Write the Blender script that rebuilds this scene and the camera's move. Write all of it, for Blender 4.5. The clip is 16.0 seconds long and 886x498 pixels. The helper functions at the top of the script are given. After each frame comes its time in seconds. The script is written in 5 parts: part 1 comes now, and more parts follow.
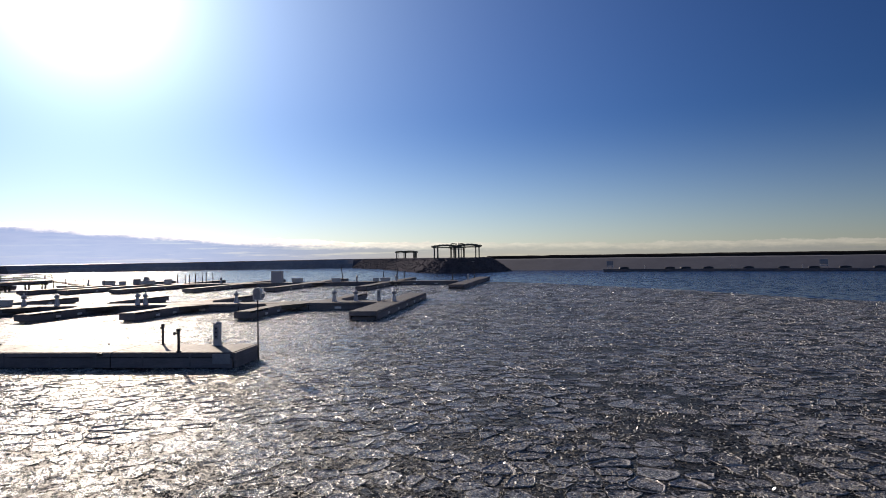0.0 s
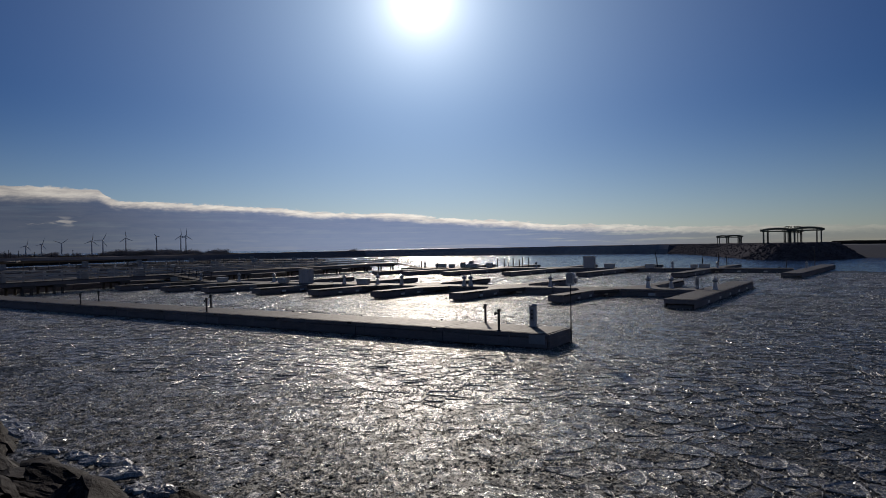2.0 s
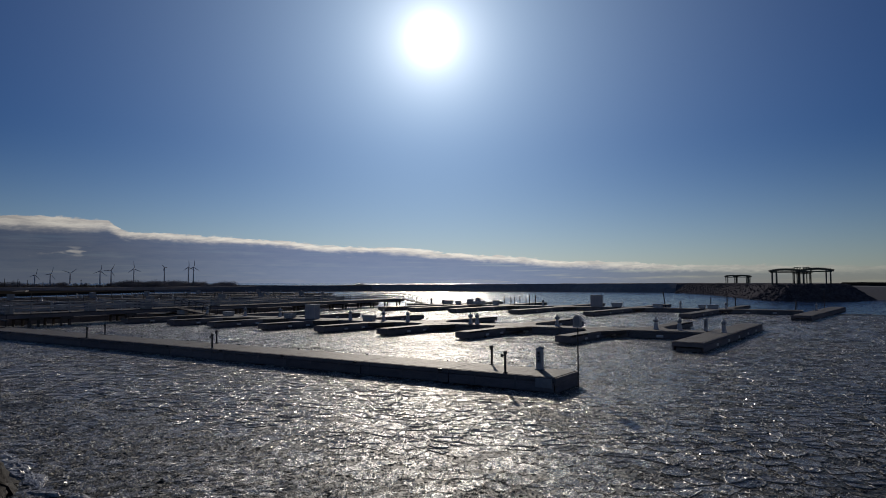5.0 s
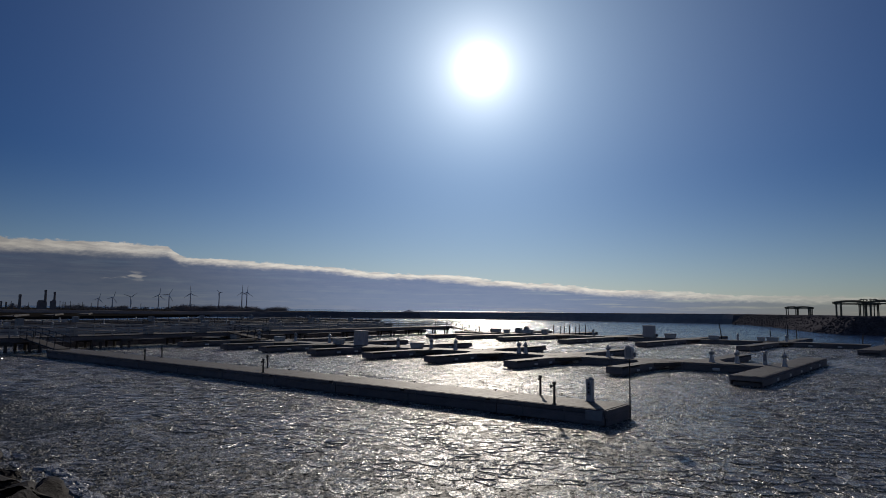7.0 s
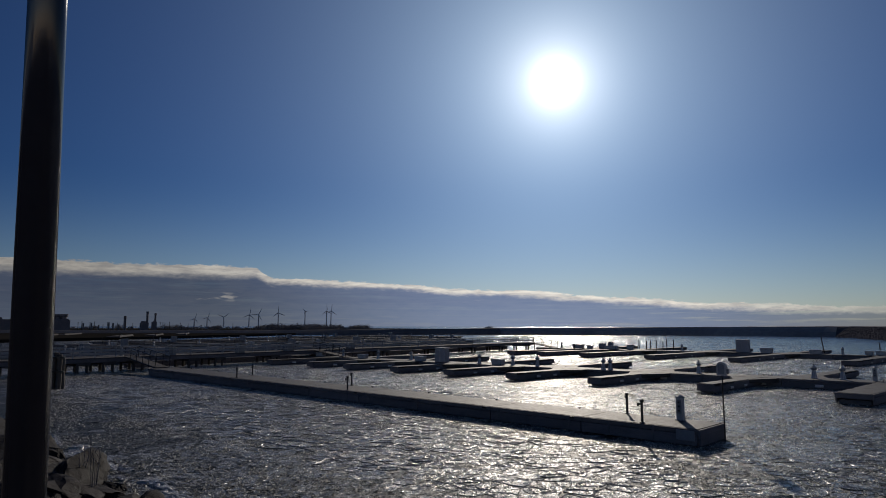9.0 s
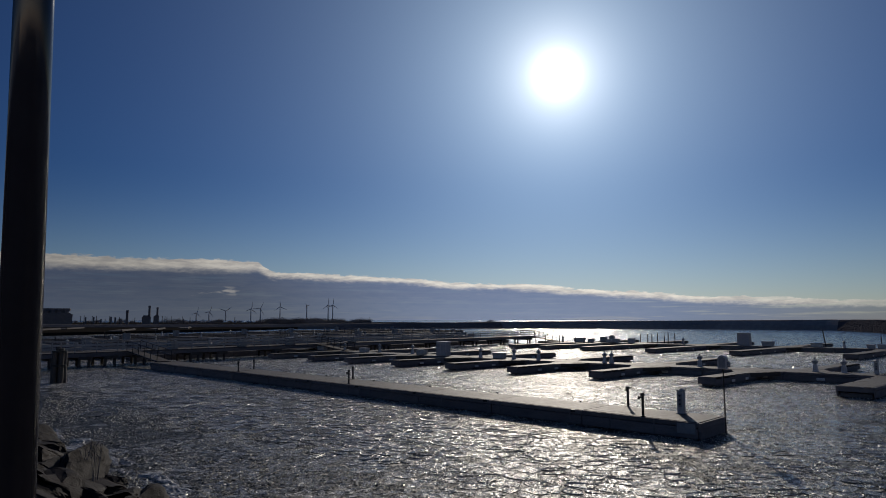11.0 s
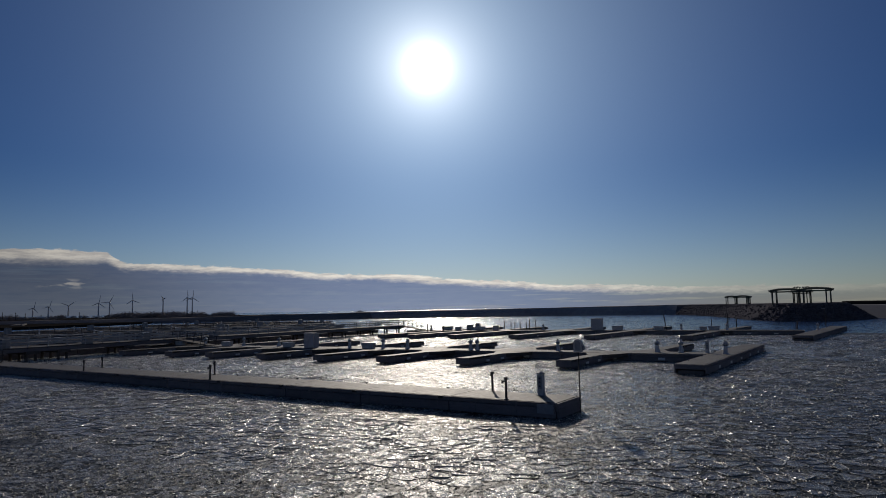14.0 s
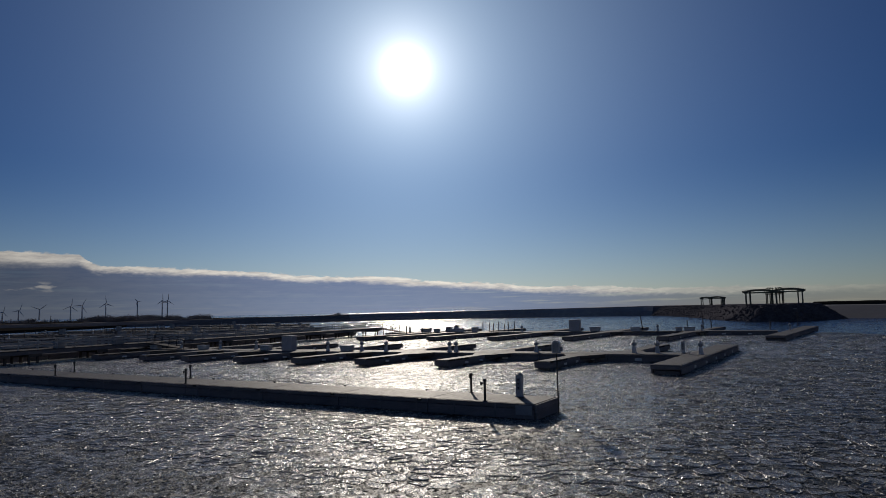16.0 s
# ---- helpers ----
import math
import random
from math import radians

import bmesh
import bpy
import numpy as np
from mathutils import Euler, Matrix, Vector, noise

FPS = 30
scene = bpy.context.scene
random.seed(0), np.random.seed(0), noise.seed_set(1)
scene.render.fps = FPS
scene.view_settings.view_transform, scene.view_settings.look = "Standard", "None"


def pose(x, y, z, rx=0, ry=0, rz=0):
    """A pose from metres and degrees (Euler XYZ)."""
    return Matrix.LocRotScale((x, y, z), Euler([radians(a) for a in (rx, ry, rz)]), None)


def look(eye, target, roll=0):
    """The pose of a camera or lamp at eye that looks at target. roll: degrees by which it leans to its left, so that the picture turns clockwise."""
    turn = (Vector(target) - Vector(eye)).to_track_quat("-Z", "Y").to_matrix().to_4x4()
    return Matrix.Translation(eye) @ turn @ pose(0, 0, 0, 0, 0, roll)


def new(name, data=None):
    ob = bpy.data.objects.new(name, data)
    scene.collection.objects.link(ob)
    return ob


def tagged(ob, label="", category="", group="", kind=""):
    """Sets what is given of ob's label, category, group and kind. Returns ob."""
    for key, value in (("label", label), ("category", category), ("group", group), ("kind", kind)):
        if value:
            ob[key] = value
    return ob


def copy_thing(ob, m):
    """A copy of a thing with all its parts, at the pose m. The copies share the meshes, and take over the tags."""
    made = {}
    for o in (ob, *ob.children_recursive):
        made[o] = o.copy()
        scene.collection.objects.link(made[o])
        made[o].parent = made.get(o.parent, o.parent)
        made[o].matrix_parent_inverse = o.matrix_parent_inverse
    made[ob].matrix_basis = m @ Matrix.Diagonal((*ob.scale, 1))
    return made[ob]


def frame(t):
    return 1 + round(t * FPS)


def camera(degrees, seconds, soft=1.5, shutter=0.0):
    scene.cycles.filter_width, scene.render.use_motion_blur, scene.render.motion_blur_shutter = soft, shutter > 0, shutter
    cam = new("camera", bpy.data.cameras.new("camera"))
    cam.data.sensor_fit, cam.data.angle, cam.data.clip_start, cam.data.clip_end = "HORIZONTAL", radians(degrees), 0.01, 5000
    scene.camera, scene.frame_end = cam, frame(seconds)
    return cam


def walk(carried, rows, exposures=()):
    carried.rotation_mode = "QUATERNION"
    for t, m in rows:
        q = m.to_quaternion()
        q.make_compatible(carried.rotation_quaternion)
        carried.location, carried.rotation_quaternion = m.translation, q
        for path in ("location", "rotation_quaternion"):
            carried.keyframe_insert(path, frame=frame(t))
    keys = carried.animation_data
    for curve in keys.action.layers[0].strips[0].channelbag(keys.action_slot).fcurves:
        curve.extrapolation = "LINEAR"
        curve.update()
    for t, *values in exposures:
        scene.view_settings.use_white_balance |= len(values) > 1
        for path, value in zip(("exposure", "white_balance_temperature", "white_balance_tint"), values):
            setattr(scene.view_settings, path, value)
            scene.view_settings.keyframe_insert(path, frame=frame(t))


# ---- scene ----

cam = camera(68.9, 16.0, soft=0.7)
# seconds, yaw to the left, pitch, lean to the left, height of the eye
ROWS = [
    (0.0, -0.10, 0.83, -0.78, 4.24), (0.5, 10.80, 0.75, -0.77, 4.24), (1.0, 19.65, 0.08, -0.30, 4.24), (1.5, 24.05, -0.31, -0.90, 4.24),
    (2.0, 27.08, -0.10, -0.78, 4.24), (2.5, 28.44, -0.25, -2.00, 4.24), (3.0, 28.76, -0.25, -2.20, 4.24), (3.2, 28.54, -0.22, -2.20, 4.24),
    (5.3, 27.90, 4.57, 0.66, 4.50), (5.5, 29.40, 5.87, 1.09, 4.50), (6.0, 29.89, 6.93, 0.77, 4.50), (6.5, 29.90, 6.05, 0.31, 4.50), (7.0, 31.98, 5.42, 0.76, 4.50),
    (7.5, 35.39, 5.62, 0.76, 4.51), (8.0, 37.68, 6.42, 0.10, 4.53), (8.5, 38.41, 6.74, -0.08, 4.53), (9.0, 39.00, 6.80, 0.06, 4.53), (9.2, 39.48, 6.67, 0.10, 4.53),
    (11.3, 38.89, 6.10, -0.04, 4.53), (11.5, 37.61, 6.10, 0.03, 4.53), (12.0, 33.23, 5.51, -0.20, 4.53), (12.5, 30.68, 5.17, -0.50, 4.50), (13.0, 28.73, 5.18, -0.57, 4.50),
    (13.5, 28.08, 5.23, -0.84, 4.50), (14.0, 27.55, 5.30, -0.98, 4.50), (14.5, 26.44, 5.47, -0.81, 4.50), (15.0, 25.62, 5.63, -1.05, 4.50),
    (15.5, 25.55, 5.38, -1.24, 4.50), (16.0, 25.65, 5.44, -1.23, 4.50),
]
EXPOSURES = [(0.0, 0.25, 7750, 17), (0.3, -0.4, 7550, 16), (0.5, -0.52, 7400, 15), (1.0, -0.87, 7200, 14), (1.5, -0.88, 7200, 14), (3.0, -0.94, 7200, 13), (5.5, -1.0, 7150, 12), (16.0, -1.06, 7150, 12)]
# the carrier sways by a few centimetres forward and back
SWAY = {5.3: -0.035, 5.5: -0.035, 6.0: -0.035, 6.5: -0.035, 7.0: -0.035, 7.5: -0.035, 8.0: -0.02, 8.5: -0.008}
walk(cam, [(t, pose(0, SWAY.get(t, 0.055 if t > 11 else 0.0), high, 0, 0, yaw) @ pose(0, 0, 0, 90 + pitch) @ pose(0, 0, 0, 0, 0, roll)) for t, yaw, pitch, roll, high in ROWS], EXPOSURES)

# ---------------------------------------------------------------- light
SUN_AZ, SUN_EL = radians(28.75), radians(21.0)
SUN = Vector((-math.sin(SUN_AZ) * math.cos(SUN_EL), math.cos(SUN_AZ) * math.cos(SUN_EL), math.sin(SUN_EL)))
lamp = bpy.data.lights.new("sun", "SUN")
lamp.energy, lamp.angle, lamp.color = 3.2, radians(0.5), (1.0, 0.95, 0.87)
new("sun", lamp).matrix_world = look(SUN * 100, (0, 0, 0))


class Nodes:
    """A small wrapper for node trees."""

    def __init__(self, tree):
        self.tree = tree
        tree.nodes.clear()

    def add(self, kind, **props):
        n = self.tree.nodes.new(kind)
        for key, value in props.items():
            if key == "blend":
                n.blend_type = value
            elif key == "op":
                n.operation = value
            elif key == "data":
                n.data_type = value
            elif key == "dims":
                n.noise_dimensions = value
        return n

    def put(self, sock, value):
        if isinstance(value, bpy.types.NodeSocket):
            self.tree.links.new(value, sock)
        else:
            sock.default_value = value

    def math(self, op, a, b=0.0, c=0.0, clamp=False):
        n = self.add("ShaderNodeMath", op=op)
        n.use_clamp = clamp
        for i, v in enumerate((a, b, c)):
            self.put(n.inputs[i], v)
        return n.outputs[0]

    def span(self, v, a, b, c=0.0, d=1.0, smooth=True):
        n = self.add("ShaderNodeMapRange")
        n.interpolation_type = "SMOOTHSTEP" if smooth else "LINEAR"
        for i, q in enumerate((v, a, b, c, d)):
            self.put(n.inputs[i], q)
        return n.outputs[0]

    def mix(self, f, a, b, blend="MIX"):
        n = self.add("ShaderNodeMix", data="RGBA", blend=blend)
        for i, q in ((0, f), (6, a), (7, b)):
            self.put(n.inputs[i], q if isinstance(q, (float, int, bpy.types.NodeSocket)) else (*q, 1.0))
        return n.outputs[2]

    def noise(self, vec, scale, detail=3.0, rough=0.55):
        n = self.add("ShaderNodeTexNoise")
        if vec is not None:
            self.put(n.inputs["Vector"], vec)
        n.inputs["Scale"].default_value, n.inputs["Detail"].default_value, n.inputs["Roughness"].default_value = scale, detail, rough
        return n.outputs[0]

    def vec(self, x, y, z):
        n = self.add("ShaderNodeCombineXYZ")
        for i, q in enumerate((x, y, z)):
            self.put(n.inputs[i], q)
        return n.outputs[0]

    def curve(self, v, points):
        """A float curve; points in 0..1."""
        n = self.add("ShaderNodeFloatCurve")
        c = n.mapping.curves[0]
        c.points[0].location, c.points[1].location = points[0], points[-1]
        for p in points[1:-1]:
            c.points.new(*p)
        n.mapping.update()
        self.put(n.inputs["Value"], v)
        return n.outputs[0]


def build_sky():
    world = bpy.data.worlds.new("sky")
    world.use_nodes = True
    scene.world = world
    k = Nodes(world.node_tree)
    sky = k.add("ShaderNodeTexSky")
    sky.sky_type, sky.sun_disc = "NISHITA", False
    sky.sun_elevation, sky.sun_rotation = SUN_EL, -SUN_AZ
    sky.air_density, sky.dust_density, sky.ozone_density, sky.altitude = 1.0, 0.1, 3.0, 0
    way = k.add("ShaderNodeTexCoord").outputs["Generated"]
    sep = k.add("ShaderNodeSeparateXYZ")
    k.put(sep.inputs[0], way)
    x, y, z = sep.outputs
    az = k.math("MULTIPLY", k.math("ARCTAN2", k.math("MULTIPLY", x, -1.0), y), 180 / math.pi)
    el = k.math("MULTIPLY", k.math("ARCSINE", z), 180 / math.pi)
    # the glow of thin ice haze round the sun
    dot = k.add("ShaderNodeVectorMath", op="DOT_PRODUCT")
    k.put(dot.inputs[0], way)
    dot.inputs[1].default_value = SUN
    off = k.math("MULTIPLY", k.math("ARCCOSINE", k.math("MINIMUM", dot.outputs["Value"], 0.999999)), 180 / math.pi)
    core = k.math("MULTIPLY", k.math("POWER", 2.718, k.math("MULTIPLY", k.math("POWER", k.math("DIVIDE", off, 1.15), 2.0), -1.0)), 70.0)
    halo = k.math("MULTIPLY", k.math("POWER", 2.718, k.math("DIVIDE", off, -2.1)), 38.0)
    wide = k.math("MULTIPLY", k.math("POWER", 2.718, k.math("DIVIDE", off, -10.2)), 23.0)
    glow = k.mix(1.0, (1.0, 0.99, 0.97), k.math("ADD", core, halo), "MULTIPLY")
    glow = k.mix(1.0, glow, k.mix(1.0, (0.64, 0.89, 1.11), wide, "MULTIPLY"), "ADD")
    air = k.mix(1.0, sky.outputs[0], k.mix(k.span(el, 0.5, 13.0), (0.79, 0.95, 1.28), (0.16, 0.44, 0.93)), "MULTIPLY")
    air = k.mix(1.0, air, k.span(off, 14.0, 75.0, 1.0, 0.6), "MULTIPLY")
    # paler and brighter again on the side away from the sun
    air = k.mix(1.0, air, k.mix(k.span(off, 70.0, 120.0), (1.0, 1.0, 1.0), (4.0, 2.45, 1.75)), "MULTIPLY")
    clear = k.mix(1.0, air, glow, "ADD")
    # a low bank of cloud, high in the east and thinning to the west
    ramp = k.span(az, -40.0, 80.0, 0.0, 1.0, smooth=False)
    edge = k.curve(ramp, [(0.0, 0.11), (0.25, 0.13), (0.36, 0.15), (0.45, 0.185), (0.53, 0.25), (0.57, 0.283), (0.61, 0.32), (0.65, 0.33), (0.69, 0.375),
                          (0.735, 0.398), (0.78, 0.405), (0.788, 0.44), (0.794, 0.497), (0.85, 0.505), (0.9, 0.5), (1.0, 0.49)])
    edge = k.math("MULTIPLY", edge, 10.0)
    flat = k.vec(k.math("MULTIPLY", az, 0.16), k.math("MULTIPLY", el, 0.9), 0.0)
    rag = k.noise(flat, 1.0, 6.0, 0.6)
    fine = k.noise(k.vec(k.math("MULTIPLY", az, 0.5), k.math("MULTIPLY", el, 2.6), 3.0), 1.0, 5.0, 0.6)
    tufts = k.noise(k.vec(k.math("MULTIPLY", az, 1.3), k.math("MULTIPLY", el, 3.2), 11.0), 1.0, 6.0, 0.65)
    ragged = k.math("ADD", k.math("MULTIPLY", k.math("SUBTRACT", rag, 0.5), 0.75), k.math("MULTIPLY", k.math("SUBTRACT", tufts, 0.5), 0.55))
    depth = k.math("SUBTRACT", k.math("ADD", edge, ragged), el)
    streaks = k.noise(k.vec(k.math("MULTIPLY", az, 0.14), k.math("MULTIPLY", el, 3.0), 21.0), 1.0, 5.0, 0.6)
    west = k.span(az, -12.0, 20.0)
    cover = k.math("MULTIPLY", k.math("MULTIPLY", k.span(depth, -0.03, 0.12), k.span(streaks, 0.32, 0.5, k.span(az, 10.0, 34.0, 0.5, 0.9), 1.0)), k.math("ADD", k.math("MULTIPLY", west, 0.62), 0.3))
    thick = k.math("MULTIPLY", k.span(depth, k.span(az, 53.0, 57.0, 0.2, 0.5), k.span(az, 53.0, 57.0, 0.8, 1.35)), k.span(k.math("ADD", k.math("MULTIPLY", fine, 0.5), k.math("MULTIPLY", streaks, 0.5)), 0.3, 0.55, 1.0, 0.96))
    near_sun = k.span(off, 45.0, 12.0, 0.55, 1.5)
    lit = k.mix(1.0, k.mix(k.span(fine, 0.3, 0.7), (10.5, 10.5, 10.8), (18.0, 17.8, 17.0)), near_sun, "MULTIPLY")
    dark = k.mix(k.span(el, 3.0, 0.0), (1.4, 2.05, 4.0), (1.85, 2.8, 5.0))
    dark = k.mix(1.0, dark, k.span(off, 36.0, 14.0, 0.72, 2.7), "MULTIPLY")
    cloud = k.mix(thick, lit, dark)
    puffs = k.math("MULTIPLY", k.span(k.noise(k.vec(k.math("MULTIPLY", az, 0.33), k.math("MULTIPLY", el, 1.5), 7.3), 1.0, 5.0, 0.55), k.span(k.math("ABSOLUTE", k.math("SUBTRACT", az, 58.5)), 1.0, 3.0, 0.5, 0.6), k.span(k.math("ABSOLUTE", k.math("SUBTRACT", az, 58.5)), 1.0, 3.0, 0.62, 0.7)), k.span(k.math("ABSOLUTE", k.math("SUBTRACT", el, 2.4)), 0.5, 0.1))
    cloud = k.mix(k.math("MULTIPLY", k.math("MULTIPLY", puffs, k.span(k.math("ABSOLUTE", k.math("SUBTRACT", az, 57.5)), 2.5, 5.0, 1.0, 0.12)), 0.5), cloud, lit)
    total = k.mix(cover, clear, cloud)
    bg = k.add("ShaderNodeBackground")
    k.put(bg.inputs[0], total)
    bg.inputs[1].default_value = 0.07
    out = k.add("ShaderNodeOutputWorld")
    k.put(out.inputs[0], bg.outputs[0])


build_sky()


# ---------------------------------------------------------------- materials
def material(name, base, other, rough=0.6, metal=0.0, grain=8.0, patch=0.6, bump=0.3, fine=40.0, spread=0.15, vary=0.0, island=False, stretch=(1, 1, 1), spec=0.5):
    m = bpy.data.materials.new(name)
    m.use_nodes = True
    k = Nodes(m.node_tree)
    place = k.add("ShaderNodeTexCoord").outputs["Object"]
    mapping = k.add("ShaderNodeMapping")
    k.put(mapping.inputs[0], place)
    mapping.inputs["Scale"].default_value = stretch
    place = mapping.outputs[0]
    big = k.noise(place, patch, 4.0)
    mid = k.noise(place, grain, 5.0, 0.6)
    tiny = k.noise(place, fine, 3.0, 0.6)
    f = k.math("ADD", k.math("MULTIPLY", k.span(big, 0.3, 0.7), 0.5), k.math("MULTIPLY", k.span(mid, 0.3, 0.7), 0.5))
    colour = k.mix(f, base, other)
    if vary:
        if island:
            pick = k.add("ShaderNodeNewGeometry").outputs["Random Per Island"]
        else:
            pick = k.add("ShaderNodeObjectInfo").outputs["Random"]
        colour = k.mix(1.0, colour, k.span(pick, 0.0, 1.0, 1.0 - vary, 1.0 + vary, smooth=False), "MULTIPLY")
    b = k.add("ShaderNodeBsdfPrincipled")
    k.put(b.inputs["Base Color"], colour)
    k.put(b.inputs["Roughness"], k.span(mid, 0.2, 0.8, max(rough - spread, 0.02), min(rough + spread, 1.0), smooth=False))
    b.inputs["Metallic"].default_value = metal
    b.inputs["Specular IOR Level"].default_value = spec
    if bump:
        h = k.math("ADD", mid, k.math("MULTIPLY", tiny, 0.5))
        n = k.add("ShaderNodeBump")
        n.inputs["Strength"].default_value, n.inputs["Distance"].default_value = bump, 0.03
        k.put(n.inputs["Height"], h)
        k.put(b.inputs["Normal"], n.outputs[0])
    out = k.add("ShaderNodeOutputMaterial")
    k.put(out.inputs[0], b.outputs[0])
    return m


def ice_material(name, base, other, rough, sharp, island, spec=0.5, frost=1.0):
    """Dark clear ice with a skin of frost crystals: every crystal is a facet with a lean of its own."""
    m = bpy.data.materials.new(name)
    m.use_nodes = True
    k = Nodes(m.node_tree)
    place = k.add("ShaderNodeNewGeometry").outputs["Position"]
    geo = k.add("ShaderNodeNewGeometry").outputs["Random Per Island"] if island else k.add("ShaderNodeObjectInfo").outputs["Random"]
    big, mid, tiny = k.noise(place, 0.07, 3.0), k.noise(place, 2.4, 6.0, 0.65), k.noise(place, 30.0, 5.0, 0.7)
    f = k.math("ADD", k.math("MULTIPLY", k.span(mid, 0.35, 0.65), 0.5), k.math("MULTIPLY", geo, 0.65))
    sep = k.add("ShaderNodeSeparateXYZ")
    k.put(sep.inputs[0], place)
    # the colour turns paler out in the basin; the packed ice to the east has a thicker skin of frost
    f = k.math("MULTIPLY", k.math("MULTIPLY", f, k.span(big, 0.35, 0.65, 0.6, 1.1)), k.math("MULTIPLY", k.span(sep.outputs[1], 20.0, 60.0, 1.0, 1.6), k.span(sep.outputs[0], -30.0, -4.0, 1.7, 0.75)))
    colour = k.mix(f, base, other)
    clods = k.noise(place, 15.0, 5.0, 0.75)
    colour = k.mix(k.span(clods, 0.55, 0.65, 0.0, 0.75 * frost), colour, (0.85, 0.81, 0.73))
    colour = k.mix(k.span(clods, 0.5, 0.38, 0.0, 0.8), colour, (0.025, 0.024, 0.022))
    colour = k.mix(k.span(tiny, 0.56, 0.68, 0.0, 0.6 * frost), colour, (0.8, 0.76, 0.69))

    def facets(scale, lean):
        v = k.add("ShaderNodeTexVoronoi")
        k.put(v.inputs["Vector"], place)
        v.inputs["Scale"].default_value = scale
        a = k.add("ShaderNodeVectorMath", op="SUBTRACT")
        k.put(a.inputs[0], v.outputs["Color"])
        a.inputs[1].default_value = (0.5, 0.5, 0.5)
        split = k.add("ShaderNodeSeparateXYZ")
        k.put(split.inputs[0], v.outputs["Color"])
        steep = k.math("MULTIPLY", k.math("ADD", k.math("MULTIPLY", k.math("POWER", split.outputs[2], 4.0), 2.2), 0.4), k.math("MULTIPLY", rougher, lean))
        b = k.add("ShaderNodeVectorMath", op="MULTIPLY")
        k.put(b.inputs[0], a.outputs[0])
        k.put(b.inputs[1], k.vec(steep, steep, 0.0))
        return b.outputs[0]

    total = k.add("ShaderNodeNewGeometry").outputs["Normal"]
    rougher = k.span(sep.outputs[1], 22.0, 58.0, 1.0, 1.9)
    for scale, lean in ((2.5, 0.2 * sharp), (9.0, 0.95 * sharp), (26.0, 0.95 * sharp), (64.0, 0.7 * sharp)):
        n = k.add("ShaderNodeVectorMath", op="ADD")
        k.put(n.inputs[0], total)
        k.put(n.inputs[1], facets(scale, lean))
        total = n.outputs[0]
    n = k.add("ShaderNodeVectorMath", op="NORMALIZE")
    k.put(n.inputs[0], total)
    bump = k.add("ShaderNodeBump")
    bump.inputs["Strength"].default_value, bump.inputs["Distance"].default_value = 0.6, 0.05
    k.put(bump.inputs["Height"], k.math("ADD", mid, k.math("MULTIPLY", clods, 0.5)))
    k.put(bump.inputs["Normal"], n.outputs[0])
    b = k.add("ShaderNodeBsdfPrincipled")
    k.put(b.inputs["Base Color"], colour)
    k.put(b.inputs["Roughness"], k.math("ADD", k.span(tiny, 0.3, 0.7, rough - 0.06, rough + 0.16), k.math("MULTIPLY", k.math("SUBTRACT", big, 0.5), 0.2)))
    b.inputs["IOR"].default_value, b.inputs["Specular IOR Level"].default_value = 1.31, spec
    k.put(b.inputs["Normal"], bump.outputs[0])
    k.put(k.add("ShaderNodeOutputMaterial").inputs[0], b.outputs[0])
    return m


def splinter_material():
    """Thin clear ice that the low sun shines through."""
    m = bpy.data.materials.new("clear_ice")
    m.use_nodes = True
    k = Nodes(m.node_tree)
    place = k.add("ShaderNodeNewGeometry").outputs["Position"]
    pick = k.add("ShaderNodeNewGeometry").outputs["Random Per Island"]
    b = k.add("ShaderNodeBsdfPrincipled")
    k.put(b.inputs["Base Color"], k.mix(k.noise(place, 40.0, 3.0), (0.65, 0.63, 0.59), (0.88, 0.86, 0.82)))
    b.inputs["Roughness"].default_value, b.inputs["IOR"].default_value = 0.1, 1.31
    through_light = k.add("ShaderNodeBsdfTranslucent")
    k.put(through_light.inputs["Color"], k.mix(pick, (0.6, 0.58, 0.54), (0.97, 0.96, 0.93)))
    both = k.add("ShaderNodeMixShader")
    k.put(both.inputs[0], k.span(pick, 0.0, 1.0, 0.5, 0.95, smooth=False))
    k.put(both.inputs[1], b.outputs[0])
    k.put(both.inputs[2], through_light.outputs[0])
    k.put(k.add("ShaderNodeOutputMaterial").inputs[0], both.outputs[0])
    return m


